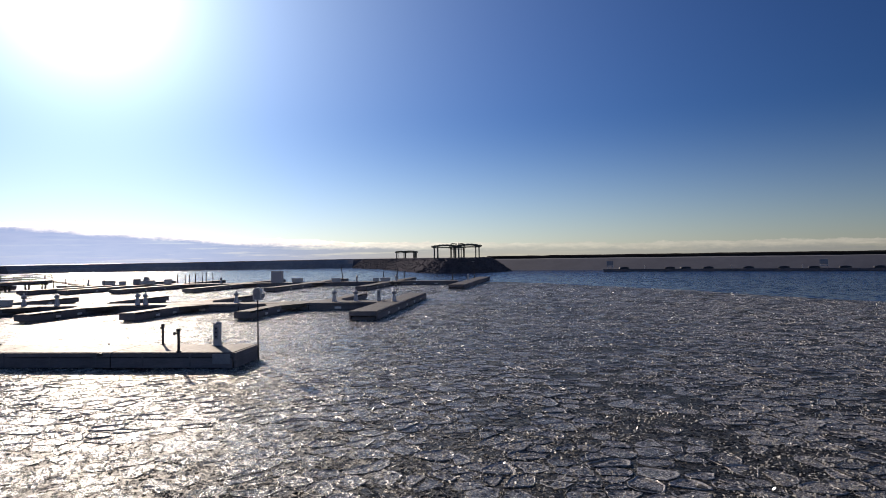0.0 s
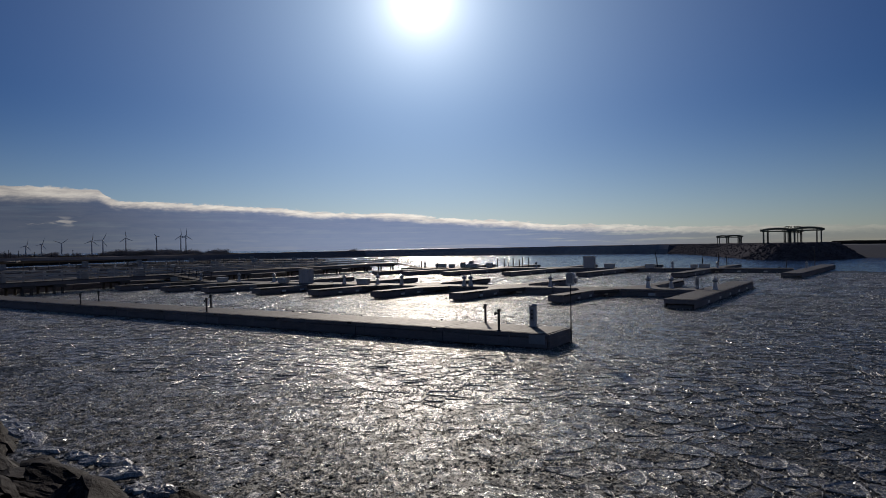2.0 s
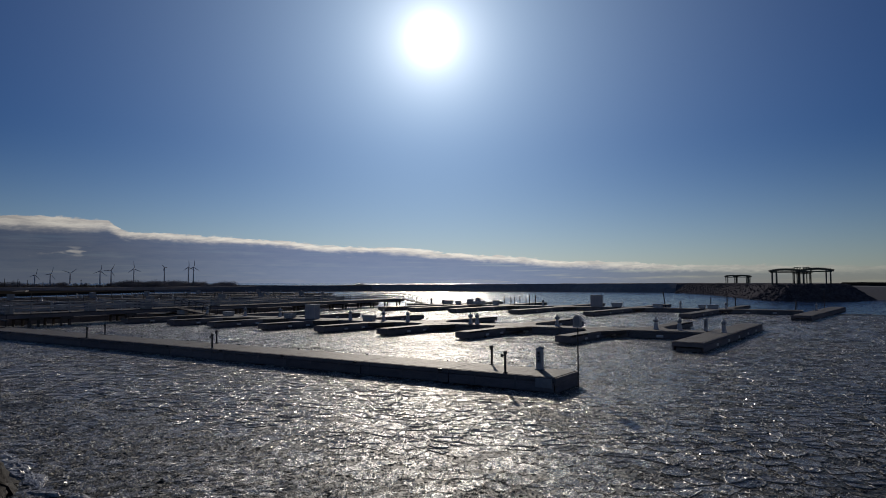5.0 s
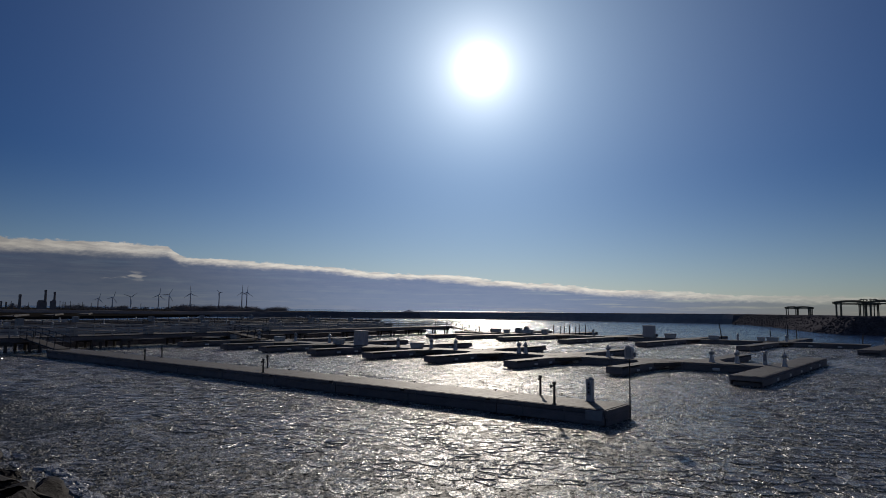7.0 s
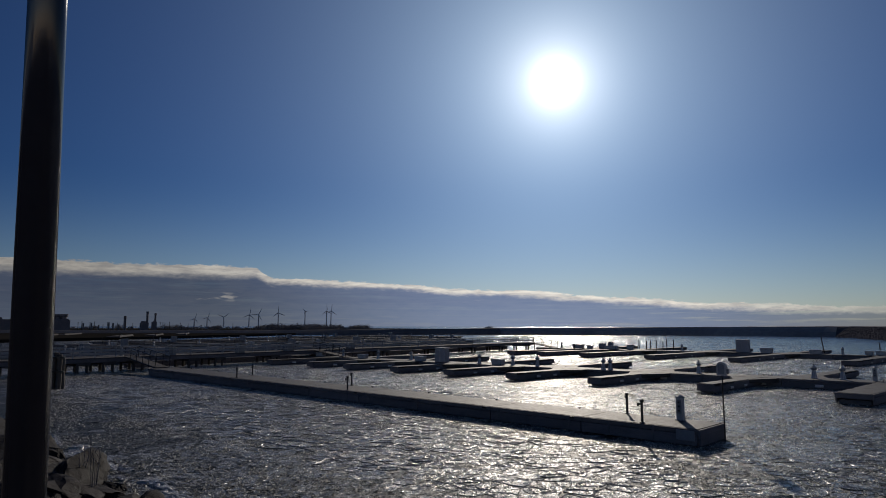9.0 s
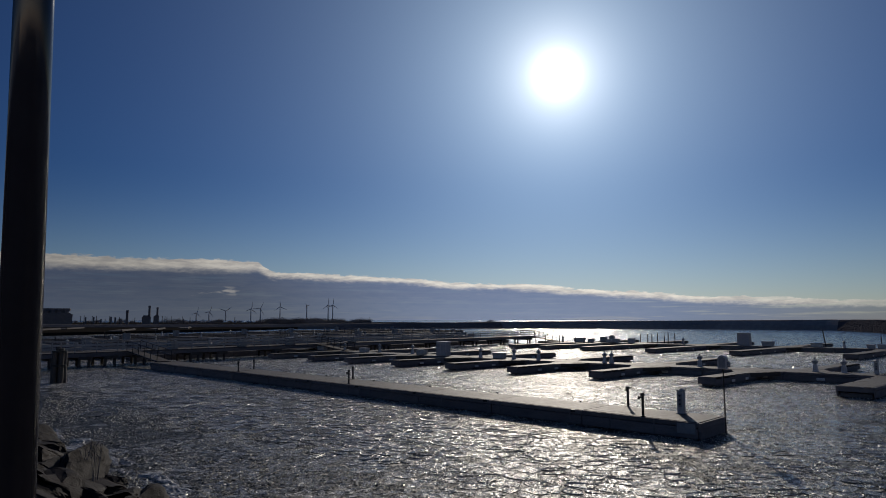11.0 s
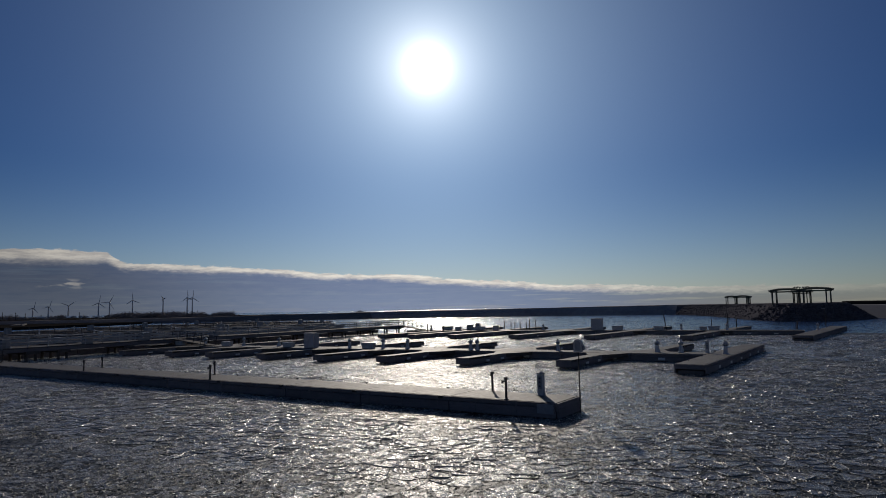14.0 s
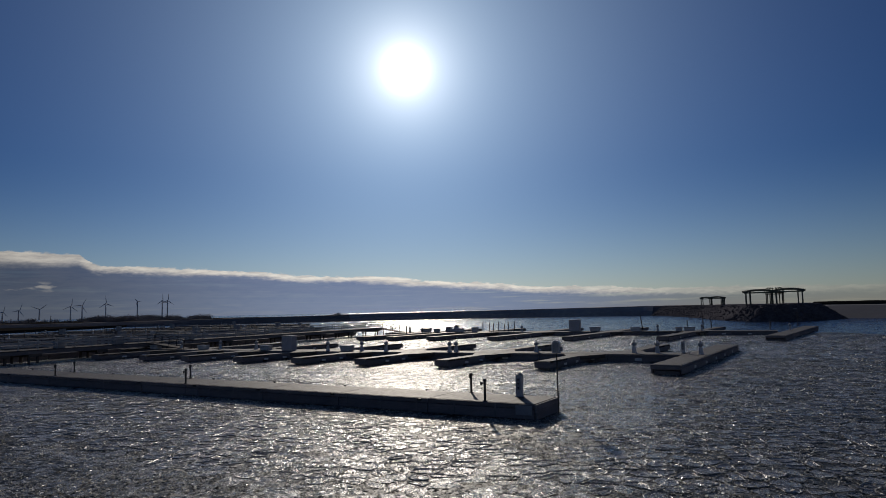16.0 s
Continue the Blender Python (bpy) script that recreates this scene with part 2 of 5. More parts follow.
def water_material():
    m = bpy.data.materials.new("lake_water")
    m.use_nodes = True
    k = Nodes(m.node_tree)
    place = k.add("ShaderNodeNewGeometry").outputs["Position"]
    mp = k.add("ShaderNodeMapping")
    k.put(mp.inputs[0], place)
    mp.inputs["Scale"].default_value, mp.inputs["Rotation"].default_value = (0.5, 1.0, 1.0), (0, 0, 0.35)
    b = k.add("ShaderNodeBsdfPrincipled")
    k.put(b.inputs["Base Color"], k.mix(k.noise(place, 0.02, 2.0), (0.005, 0.018, 0.065), (0.008, 0.024, 0.075)))
    b.inputs["Roughness"].default_value, b.inputs["IOR"].default_value, b.inputs["Specular IOR Level"].default_value = 0.14, 1.333, 0.3
    total = k.add("ShaderNodeNewGeometry").outputs["Normal"]
    gust = k.span(k.noise(place, 0.03, 3.0), 0.3, 0.7, 0.6, 1.1)
    for scale, lean in ((0.5, 0.5), (2.2, 1.7), (9.0, 1.0)):
        v = k.add("ShaderNodeTexNoise")
        k.put(v.inputs["Vector"], mp.outputs[0])
        v.inputs["Scale"].default_value, v.inputs["Detail"].default_value = scale, 2.0
        a = k.add("ShaderNodeVectorMath", op="SUBTRACT")
        k.put(a.inputs[0], v.outputs["Color"])
        a.inputs[1].default_value = (0.5, 0.5, 0.5)
        w = k.add("ShaderNodeVectorMath", op="MULTIPLY")
        k.put(w.inputs[0], a.outputs[0])
        k.put(w.inputs[1], k.vec(k.math("MULTIPLY", gust, lean), k.math("MULTIPLY", gust, lean), 0.0))
        n = k.add("ShaderNodeVectorMath", op="ADD")
        k.put(n.inputs[0], total)
        k.put(n.inputs[1], w.outputs[0])
        total = n.outputs[0]
    n = k.add("ShaderNodeVectorMath", op="NORMALIZE")
    k.put(n.inputs[0], total)
    k.put(b.inputs["Normal"], n.outputs[0])
    k.put(k.add("ShaderNodeOutputMaterial").inputs[0], b.outputs[0])
    return m


WATER = water_material()
CLEAR_ICE = splinter_material()
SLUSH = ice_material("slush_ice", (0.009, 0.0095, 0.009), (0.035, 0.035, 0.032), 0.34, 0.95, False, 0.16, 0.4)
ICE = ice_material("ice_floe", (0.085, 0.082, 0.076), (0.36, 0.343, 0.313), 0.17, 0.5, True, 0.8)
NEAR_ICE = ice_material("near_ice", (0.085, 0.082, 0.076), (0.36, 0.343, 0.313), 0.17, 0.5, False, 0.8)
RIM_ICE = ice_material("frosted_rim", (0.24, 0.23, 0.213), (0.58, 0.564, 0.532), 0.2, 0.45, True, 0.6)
SHORE_ICE = ice_material("shore_ice", (0.3, 0.285, 0.258), (0.6, 0.575, 0.53), 0.16, 0.45, False, 0.7)
DECK = material("weathered_deck", (0.04, 0.034, 0.032), (0.074, 0.063, 0.059), 0.66, spec=0.4, grain=5, patch=0.5, bump=0.25, vary=0.08)
FASCIA = material("dark_timber", (0.12, 0.108, 0.118), (0.21, 0.19, 0.2), 0.75, grain=6, stretch=(1, 1, 4), vary=0.15)
FLOAT = material("dock_float", (0.08, 0.076, 0.085), (0.15, 0.142, 0.155), 0.6, vary=0.1)
# white of added blocks that stand in for bright ice under the docks
PALE_GAP = material("pale_gap", (0.6, 0.6, 0.6), (0.75, 0.75, 0.74), 0.5)
WHITE = material("white_plastic", (0.46, 0.455, 0.47), (0.58, 0.57, 0.58), 0.45, bump=0.05)
GREY = material("grey_panel", (0.22, 0.235, 0.265), (0.32, 0.335, 0.365), 0.5, bump=0.05)
STEEL = material("galvanised_steel", (0.3, 0.31, 0.33), (0.45, 0.46, 0.48), 0.4, 0.8, bump=0.1)
DARK_STEEL = material("dark_painted_steel", (0.02, 0.02, 0.022), (0.04, 0.04, 0.042), 0.35, 0.2, bump=0.05)
POST_PAINT = material("post_paint", (0.045, 0.042, 0.055), (0.06, 0.056, 0.07), 0.12, bump=0.02, spread=0.04, spec=0.9)
PILE = material("wooden_pile", (0.06, 0.052, 0.047), (0.12, 0.105, 0.096), 0.8, stretch=(3, 3, 0.5))
PIER_WOOD = material("pier_timber", (0.07, 0.065, 0.066), (0.13, 0.12, 0.122), 0.8, spec=0.15)
CABINET = material("cabinet_panel", (0.36, 0.36, 0.4), (0.46, 0.455, 0.49), 0.55, bump=0.05)
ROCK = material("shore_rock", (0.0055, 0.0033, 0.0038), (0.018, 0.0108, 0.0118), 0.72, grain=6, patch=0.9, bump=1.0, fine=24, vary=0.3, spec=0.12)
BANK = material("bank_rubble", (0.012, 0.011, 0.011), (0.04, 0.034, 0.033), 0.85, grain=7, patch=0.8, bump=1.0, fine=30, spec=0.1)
CAUSEWAY = material("causeway_stone", (0.12, 0.113, 0.117), (0.21, 0.197, 0.2), 0.95, grain=0.6, patch=0.06, bump=0.7, fine=3, spec=0.05)
RUBBLE = material("breakwater_stone", (0.07, 0.066, 0.074), (0.12, 0.114, 0.124), 0.95, grain=0.8, patch=0.1, bump=0.9, fine=4, vary=0.3, island=True, spec=0.0)
EARTH = material("winter_ground", (0.02, 0.018, 0.016), (0.045, 0.04, 0.035), 0.95, grain=0.3, patch=0.02, bump=0.5, fine=2, spec=0.0)
HEADLAND = material("headland_soil", (0.085, 0.081, 0.09), (0.14, 0.133, 0.144), 0.95, grain=0.6, patch=0.06, bump=0.7, fine=3, spec=0.0)
WALL_STONE = material("wall_stone", (0.25, 0.235, 0.243), (0.38, 0.36, 0.362), 0.9, grain=0.5, patch=0.04, bump=0.7, fine=2.5, spec=0.1)
SLOPE = material("grey_stone_slope", (0.105, 0.108, 0.125), (0.16, 0.164, 0.185), 0.85, grain=0.5, patch=0.05, bump=0.7, fine=3)
BRANCH = material("bare_branches", (0.16, 0.148, 0.16), (0.26, 0.24, 0.25), 0.85, vary=0.2)
FAR_DARK = material("soot_brick", (0.13, 0.13, 0.15), (0.2, 0.195, 0.21), 0.8)
TURBINE = material("turbine_paint", (0.45, 0.46, 0.48), (0.55, 0.56, 0.58), 0.5, bump=0)
RAIL_PAINT = material("rail_paint", (0.3, 0.3, 0.315), (0.42, 0.42, 0.43), 0.6, vary=0.1)
PERGOLA = material("pergola_timber", (0.05, 0.06, 0.05), (0.1, 0.11, 0.09), 0.7)


# ---------------------------------------------------------------- mesh helpers
def box(bm, centre, size, m=None):
    """A box with its faces; m turns it after it is placed."""
    cx, cy, cz = centre
    sx, sy, sz = (v / 2 for v in size)
    vs = []
    for dz in (-sz, sz):
        for dx, dy in ((-sx, -sy), (sx, -sy), (sx, sy), (-sx, sy)):
            p = Vector((cx + dx, cy + dy, cz + dz))
            vs.append(bm.verts.new(m @ p if m else p))
    for f in ((3, 2, 1, 0), (4, 5, 6, 7), (0, 1, 5, 4), (1, 2, 6, 5), (2, 3, 7, 6), (3, 0, 4, 7)):
        bm.faces.new([vs[i] for i in f])
    return vs


def bevel(bm, width):
    bmesh.ops.bevel(bm, geom=list(bm.edges), offset=width, segments=1, affect="EDGES")


def rod(bm, a, b, r0, r1=None, n=8):
    """A capped, tapered round bar from a to b."""
    a, b = Vector(a), Vector(b)
    r1 = r0 if r1 is None else r1
    q = (b - a).to_track_quat("Z", "Y")
    rings = []
    for p, r in ((a, r0), (b, r1)):
        rings.append([bm.verts.new(p + q @ Vector((r * math.cos(2 * math.pi * i / n), r * math.sin(2 * math.pi * i / n), 0))) for i in range(n)])
    for i in range(n):
        bm.faces.new((rings[0][i], rings[0][(i + 1) % n], rings[1][(i + 1) % n], rings[1][i]))
    bm.faces.new(rings[0][::-1])
    bm.faces.new(rings[1])


def lathe(bm, profile, n=12, base=(0, 0, 0)):
    """A turned shape from (radius, height) pairs."""
    x, y, z = base
    rings = [[bm.verts.new((x + r * math.cos(2 * math.pi * i / n), y + r * math.sin(2 * math.pi * i / n), z + h)) for i in range(n)] for r, h in profile]
    for a, b in zip(rings, rings[1:]):
        for i in range(n):
            bm.faces.new((a[i], a[(i + 1) % n], b[(i + 1) % n], b[i]))
    bm.faces.new(rings[0][::-1])
    bm.faces.new(rings[-1])


def prism(bm, outline, z0, z1):
    """A flat polygon with thickness; the outline runs anticlockwise."""
    low = [bm.verts.new((x, y, z0)) for x, y in outline]
    top = [bm.verts.new((x, y, z1)) for x, y in outline]
    n = len(outline)
    for i in range(n):
        bm.faces.new((low[i], low[(i + 1) % n], top[(i + 1) % n], top[i]))
    bm.faces.new(low[::-1])
    bm.faces.new(top)


def mesh_of(name, bm, mat, smooth=False):
    me = bpy.data.meshes.new(name)
    bm.to_mesh(me)
    bm.free()
    me.materials.append(mat)
    if smooth:
        me.shade_smooth()
    return me


def part(name, bm, mat, parent, label="", smooth=False):
    ob = new(name, mesh_of(name, bm, mat, smooth))
    ob.parent = parent
    return tagged(ob, label)


def thing(name, m, label, category, group="", kind=""):
    ob = new(name)
    ob.matrix_world = m
    return tagged(ob, label, category, group, kind)


def single(name, bm, mat, label, category, group="", kind="", smooth=False):
    return tagged(new(name, mesh_of(name, bm, mat, smooth)), label, category, group, kind)


def lerp(a, b, t):
    return a + (b - a) * t


def along(points, x):
    """Piecewise linear value at x."""
    for (x0, y0), (x1, y1) in zip(points, points[1:]):
        if x <= x1:
            return lerp(y0, y1, max(0.0, (x - x0) / (x1 - x0)))
    return points[-1][1]


rnd = random.Random(7)

# ---------------------------------------------------------------- water and ice
bm = bmesh.new()
ring = [4900 * Vector((math.cos(2 * math.pi * i / 48), math.sin(2 * math.pi * i / 48), 0)) for i in range(48)]
bm.faces.new([bm.verts.new(v) for v in ring])
single("water", bm, WATER, "dark blue rippled lake water reaching the horizon", "water", kind="structure")

ICE_EDGE = [(-7.0, 106.0), (11.0, 113.0), (19.0, 99.0), (29.0, 78.5), (34.0, 63.0), (37.8, 55.0), (46.0, 42.0), (70.0, 10.0)]


def ice_limit(x):
    return along([(-400, 112.0), (-7, 105.0), *ICE_EDGE[1:]], x) + 1.5 * noise.noise(Vector((x * 0.12, 3.1, 0))) + 0.7 * noise.noise(Vector((x * 0.6, 9.1, 0)))


SHORE = [(-120, 14.0), (-60, 12.2), (-28, 10.0), (-20, 9.0), (-14, 8.0), (-10, 7.2), (-5, 6.5), (10, 6.3), (70, 6.3)]


def shore(x):
    return along(SHORE, x)


bm = bmesh.new()
xs = [-235 + 1.0 * i for i in range(305)]
front = [bm.verts.new((x, shore(x) - 2.5, 0.006)) for x in xs]
back = [bm.verts.new((x, max(ice_limit(x), shore(x)), 0.006)) for x in xs]
for i in range(len(xs) - 1):
    bm.faces.new((front[i], front[i + 1], back[i + 1], back[i]))
ice_sheet = single("ice_sheet", bm, SLUSH, "dark grey slush ice frozen between the floes of the harbour", "ice", kind="structure")


def cell(p, others):
    """The part of the plane round p that is nearer to p than to the others."""
    px, py = p
    poly = [(px - 6, py - 6), (px + 6, py - 6), (px + 6, py + 6), (px - 6, py + 6)]
    for ox, oy in others:
        nx, ny = ox - px, oy - py
        d = (ox * ox + oy * oy - px * px - py * py) / 2
        out = []
        for (ax, ay), (bx, by) in zip(poly, poly[1:] + poly[:1]):
            da, db = d - ax * nx - ay * ny, d - bx * nx - by * ny
            if da >= 0:
                out.append((ax, ay))
            if (da > 0) != (db > 0):
                t = da / (da - db)
                out.append((ax + (bx - ax) * t, ay + (by - ay) * t))
        poly = out
        if len(poly) < 3:
            return []
    return poly


def rounded(poly, t=0.25):
    out = []
    for (ax, ay), (bx, by) in zip(poly, poly[1:] + poly[:1]):
        w = 0.09 * math.hypot(bx - ax, by - ay)
        for u in (t, 1 - t):
            out.append((lerp(ax, bx, u) + rnd.uniform(-w, w), lerp(ay, by, u) + rnd.uniform(-w, w)))
    return out


def floe_shape(poly, verts, faces, rims):
    """Adds one floe: a rim that stands a little proud, a tilted top, sides into the water; rims takes each face's material."""
    n = len(poly)
    cx, cy = sum(p[0] for p in poly) / n, sum(p[1] for p in poly) / n
    loose = 0.5 + 0.9 * noise.noise(Vector((cx * 0.05, cy * 0.07, 1.7))) + (0.35 if cx > -4 else -0.15) + (0.7 * min(1.0, max(0.0, (cx + 3) / 5)) if cy < 22 else 0.0)
    size = math.sqrt(sum((x - cx) ** 2 + (y - cy) ** 2 for x, y in poly) / n)
    k = 1 - (0.02 + 0.04 * rnd.random() + max(0.0, loose) * 0.16 * rnd.random())
    thick = rnd.uniform(0.002, 0.009) * (1.0 if cy < 22 else 0.6) * min(1.0, size * 1.6)
    gx, gy = rnd.gauss(0, 0.012), rnd.gauss(0, 0.012)
    start = len(verts)
    rim = rnd.uniform(0.004, 0.024) if loose > 0.35 else rnd.uniform(0, 0.006)
    frosted = 1 if loose > 0.2 and rnd.random() < 0.8 else 0
    rim *= min(1.0, size * 2.4)
    band = rnd.uniform(0.74, 0.9)
    for r, z in ((1.0, -0.03), (1.0, thick + rim * 0.6), (0.95, thick + rim), (band, thick)):
        for x, y in poly:
            dx, dy = (x - cx) * k * r, (y - cy) * k * r
            verts.append((cx + dx, cy + dy, 0.006 + z + (dx * gx + dy * gy if z > 0 else 0)))
    verts.append((cx, cy, 0.006 + thick))
    for i in range(n):
        j = (i + 1) % n
        for ring, look_of in ((0, 0), (1, frosted), (2, frosted)):
            a = start + ring * n
            faces.append((a + i, a + j, a + n + j, a + n + i))
            rims.append(look_of)
        faces.append((start + 3 * n + i, start + 3 * n + j, start + 4 * n))
        rims.append(0)
    return cx, cy


def floe_field(x0, x1, y0, y1, s):
    nx, ny = int((x1 - x0) / s), int((y1 - y0) / s)
    pts = {}
    for i in range(-3, nx + 4):
        for j in range(-3, ny + 4):
            if rnd.random() < (0.44 if s < 0.6 else 0.36):
                continue
            pts[i, j] = (x0 + (i + 0.5 + rnd.uniform(-0.48, 0.48)) * s, y0 + (j + 0.5 + rnd.uniform(-0.48, 0.48)) * s)
    for i in range(nx):
        for j in range(ny):
            if (i, j) not in pts:
                continue
            x, y = pts[i, j]
            if y < shore(x) - 0.3 or y > ice_limit(x) - 0.6:
                continue
            if abs(x + y * 0.555) > y * 1.05 + 6 and abs(x) > y * 0.8 + 4 and x > 0:
                continue
            gap = noise.noise(Vector((x * 0.11, y * 0.16, 5.0)))
            wet = max(0.0, 1.0 - (y - shore(x) - (4.0 if x < -2 else 2.0)) / 3.5)
            if s < 0.2 and (wet < 0.2 + 0.6 * rnd.random() or rnd.random() < 0.5):
                continue
            if s > 0.2 and rnd.random() < (0.05 if x < -4 else 0.16) + max(0.0, gap) * 0.35 + 0.85 * min(1.0, wet):
                continue
            near = [pts[i + a, j + b] for a in range(-3, 4) for b in range(-3, 4) if (a or b) and abs(a) + abs(b) < 5 and (i + a, j + b) in pts]
            poly = cell((x, y), near)
            if len(poly) > 2 and max(math.hypot(px - x, py - y) for px, py in poly) < 2.7 * s:
                yield rounded(poly, 0.27) if s < 0.6 else poly


def from_lists(name, verts, faces, mat):
    me = bpy.data.meshes.new(name)
    me.from_pydata(verts, [], faces)
    me.materials.append(mat)
    return me


near_floes, verts, faces, rims = [], [], [], []
for zone in ((-24, 0, 6, 15, 0.15), (-46, 22, 7, 30, 0.43), (-95, -46, 9, 30, 0.5), (-76, 46, 30, 58, 0.44), (-90, 40, 58, 106, 0.7)):
    for poly in floe_field(*zone):
        cx, cy = sum(p[0] for p in poly) / len(poly), sum(p[1] for p in poly) / len(poly)
        if zone[1] == 22 and -8 < cx < 4 and cy < 14.2 and len(near_floes) < 300:
            near_floes.append(poly)
        else:
            floe_shape(poly, verts, faces, rims)
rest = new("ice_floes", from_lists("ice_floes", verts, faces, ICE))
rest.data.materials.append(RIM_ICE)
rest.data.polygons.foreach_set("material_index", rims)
rest.parent = ice_sheet
tagged(rest, "grey frosted ice floes packed edge to edge", kind="stuff")

# splinters of clear ice standing on the floes and in the cracks
verts, faces = [], []
for near, far, many, small, big in ((8, 16, 30000, 0.008, 0.04), (16, 30, 46000, 0.01, 0.04), (30, 58, 40000, 0.018, 0.065), (58, 104, 16000, 0.035, 0.11)):
    for _ in range(many):
        y = rnd.uniform(near, far)
        x = rnd.uniform(-2.5 * y - 4, 0.75 * y + 3)
        if y < shore(x) or y > ice_limit(x) or noise.noise(Vector((x * 0.35, y * 0.5, 2.0))) < rnd.uniform(-0.5, 0.4):
            continue
        size, start = rnd.uniform(small, big) * rnd.uniform(0.5, 1.0), len(verts)
        lean = 0.25 if y > 30 and -0.95 * y < x < -0.25 * y else 0.55
        turn = Euler((rnd.gauss(0, lean), rnd.gauss(0, lean), rnd.uniform(0, 6.3))).to_matrix()
        shape = [(-1.3, -0.5, 0), (1.0, -0.7, 0), (1.4, 0.4, 0), (-0.6, 0.8, 0)]
        for dz in (-0.12, 0.12):
            for p in shape:
                verts.append(tuple(Vector((x, y, 0.02 + size * 0.3)) + turn @ (Vector((p[0], p[1], dz)) * size)))
        for f in ((3, 2, 1, 0), (4, 5, 6, 7), (0, 1, 5, 4), (1, 2, 6, 5), (2, 3, 7, 6), (3, 0, 4, 7)):
            faces.append(tuple(start + i for i in f))
shards = new("ice_splinters", from_lists("ice_splinters", verts, faces, CLEAR_ICE))
shards.parent = ice_sheet
tagged(shards, "white splinters of broken ice", kind="stuff")

# ---------------------------------------------------------------- shore and distance
def strip(points, profile, mat, name, label, category, jag=0.0, step=6.0):
    """An embankment: a cross-section of (offset, height) pairs swept along a line of (x, y, height scale)."""
    bm = bmesh.new()
    line = []
    for (x0, y0, k0), (x1, y1, k1) in zip(points, points[1:]):
        n = max(1, int(math.hypot(x1 - x0, y1 - y0) / step))
        line += [(lerp(x0, x1, i / n), lerp(y0, y1, i / n), lerp(k0, k1, i / n)) for i in range(n)]
    line.append(points[-1])
    rows = []
    for i, (x, y, k) in enumerate(line):
        a, b = line[max(0, i - 1)], line[min(len(line) - 1, i + 1)]
        d = Vector((b[0] - a[0], b[1] - a[1], 0)).normalized()
        side = Vector((-d.y, d.x, 0))
        row = []
        for off, h in profile:
            w = jag * noise.noise(Vector((x * 0.3, y * 0.3, off)))
            row.append(bm.verts.new(Vector((x, y, 0)) + side * (off + w) + Vector((0, 0, h * k + (w * 0.5 if h > 0 else 0)))))
        rows.append(row)
    for a, b in zip(rows, rows[1:]):
        for i in range(len(profile) - 1):
            bm.faces.new((a[i], b[i], b[i + 1], a[i + 1]))
    bmesh.ops.recalc_face_normals(bm, faces=bm.faces)
    return single(name, bm, mat, label, category, kind="structure")


strip([(-420, 60, 2.1), (-265, 215, 2.4), (-196, 290, 3.4)],
      [(-7, -0.6), (-3.5, 0.45), (0, 0.97), (1, 1.0), (4, 1.0), (9, -0.6)], CAUSEWAY, "causeway", "low dark earth causeway joining the shore to the breakwater", "embankment", 0.4)
strip([(-200, 290.5, 3.5), (-120, 330, 4.1), (-50, 335, 4.6), (-10, 312, 4.6), (25, 300, 4.4)],
      [(-7, -0.6), (-3.5, 0.45), (0, 0.97), (1, 1.0), (4, 1.0), (9, -0.6)], WALL_STONE, "breakwater", "long low dark stone breakwater across the harbour mouth", "breakwater", 0.4)

# the island at the end of the breakwater
FRONT = [(-45, 318), (-33, 290), (-24, 262), (-8, 196), (-2, 183), (4, 179), (10, 180), (16, 187), (22.5, 205), (30, 320)]


def inside_front(x, y):
    """Metres behind the island's waterline, less than nought in front of it."""
    best = 1e9
    for (ax, ay), (bx, by) in zip(FRONT, FRONT[1:]):
        t = max(0.0, min(1.0, ((x - ax) * (bx - ax) + (y - ay) * (by - ay)) / ((bx - ax) ** 2 + (by - ay) ** 2)))
        best = min(best, math.hypot(x - lerp(ax, bx, t), y - lerp(ay, by, t)))
    return best if y > along(FRONT, x) and x < 29 else -best


def island_height(x, y):
    d = inside_front(x, y)
    return max(-0.6, min(4.3, d * 0.66 - 0.2)) + 0.3 * noise.noise(Vector((x * 0.4, y * 0.4, 0)))


bm = bmesh.new()
grid = [[bm.verts.new((x, y, island_height(x, y))) for x in np.arange(-44.4, 27.1, 1.2)] for y in np.arange(174, 345, 1.8)]
for a, b in zip(grid, grid[1:]):
    for i in range(len(a) - 1):
        if max(v.co.z for v in (a[i], a[i + 1], b[i], b[i + 1])) > -0.5:
            bm.faces.new((a[i], a[i + 1], b[i + 1], b[i]))
bmesh.ops.delete(bm, geom=[v for v in bm.verts if not v.link_faces], context="VERTS")
island = single("island", bm, HEADLAND, "dark earth mound edged with rubble stone at the harbour mouth", "island", kind="structure")


def stone(verts, faces, place, size, rng):
    """An angular stone of 8 corners, pushed about."""
    start = len(verts)
    q = Euler((rng.uniform(0, 6), rng.uniform(0, 6), rng.uniform(0, 6))).to_matrix()
    for dz in (-1, 1):
        for dx, dy in ((-1, -1), (1, -1), (1, 1), (-1, 1)):
            p = Vector((dx * rng.uniform(0.55, 1), dy * rng.uniform(0.55, 1), dz * rng.uniform(0.45, 0.8))) * size
            verts.append(tuple(Vector(place) + q @ p))
    for f in ((3, 2, 1, 0), (4, 5, 6, 7), (0, 1, 5, 4), (1, 2, 6, 5), (2, 3, 7, 6), (3, 0, 4, 7)):
        faces.append(tuple(start + i for i in f))


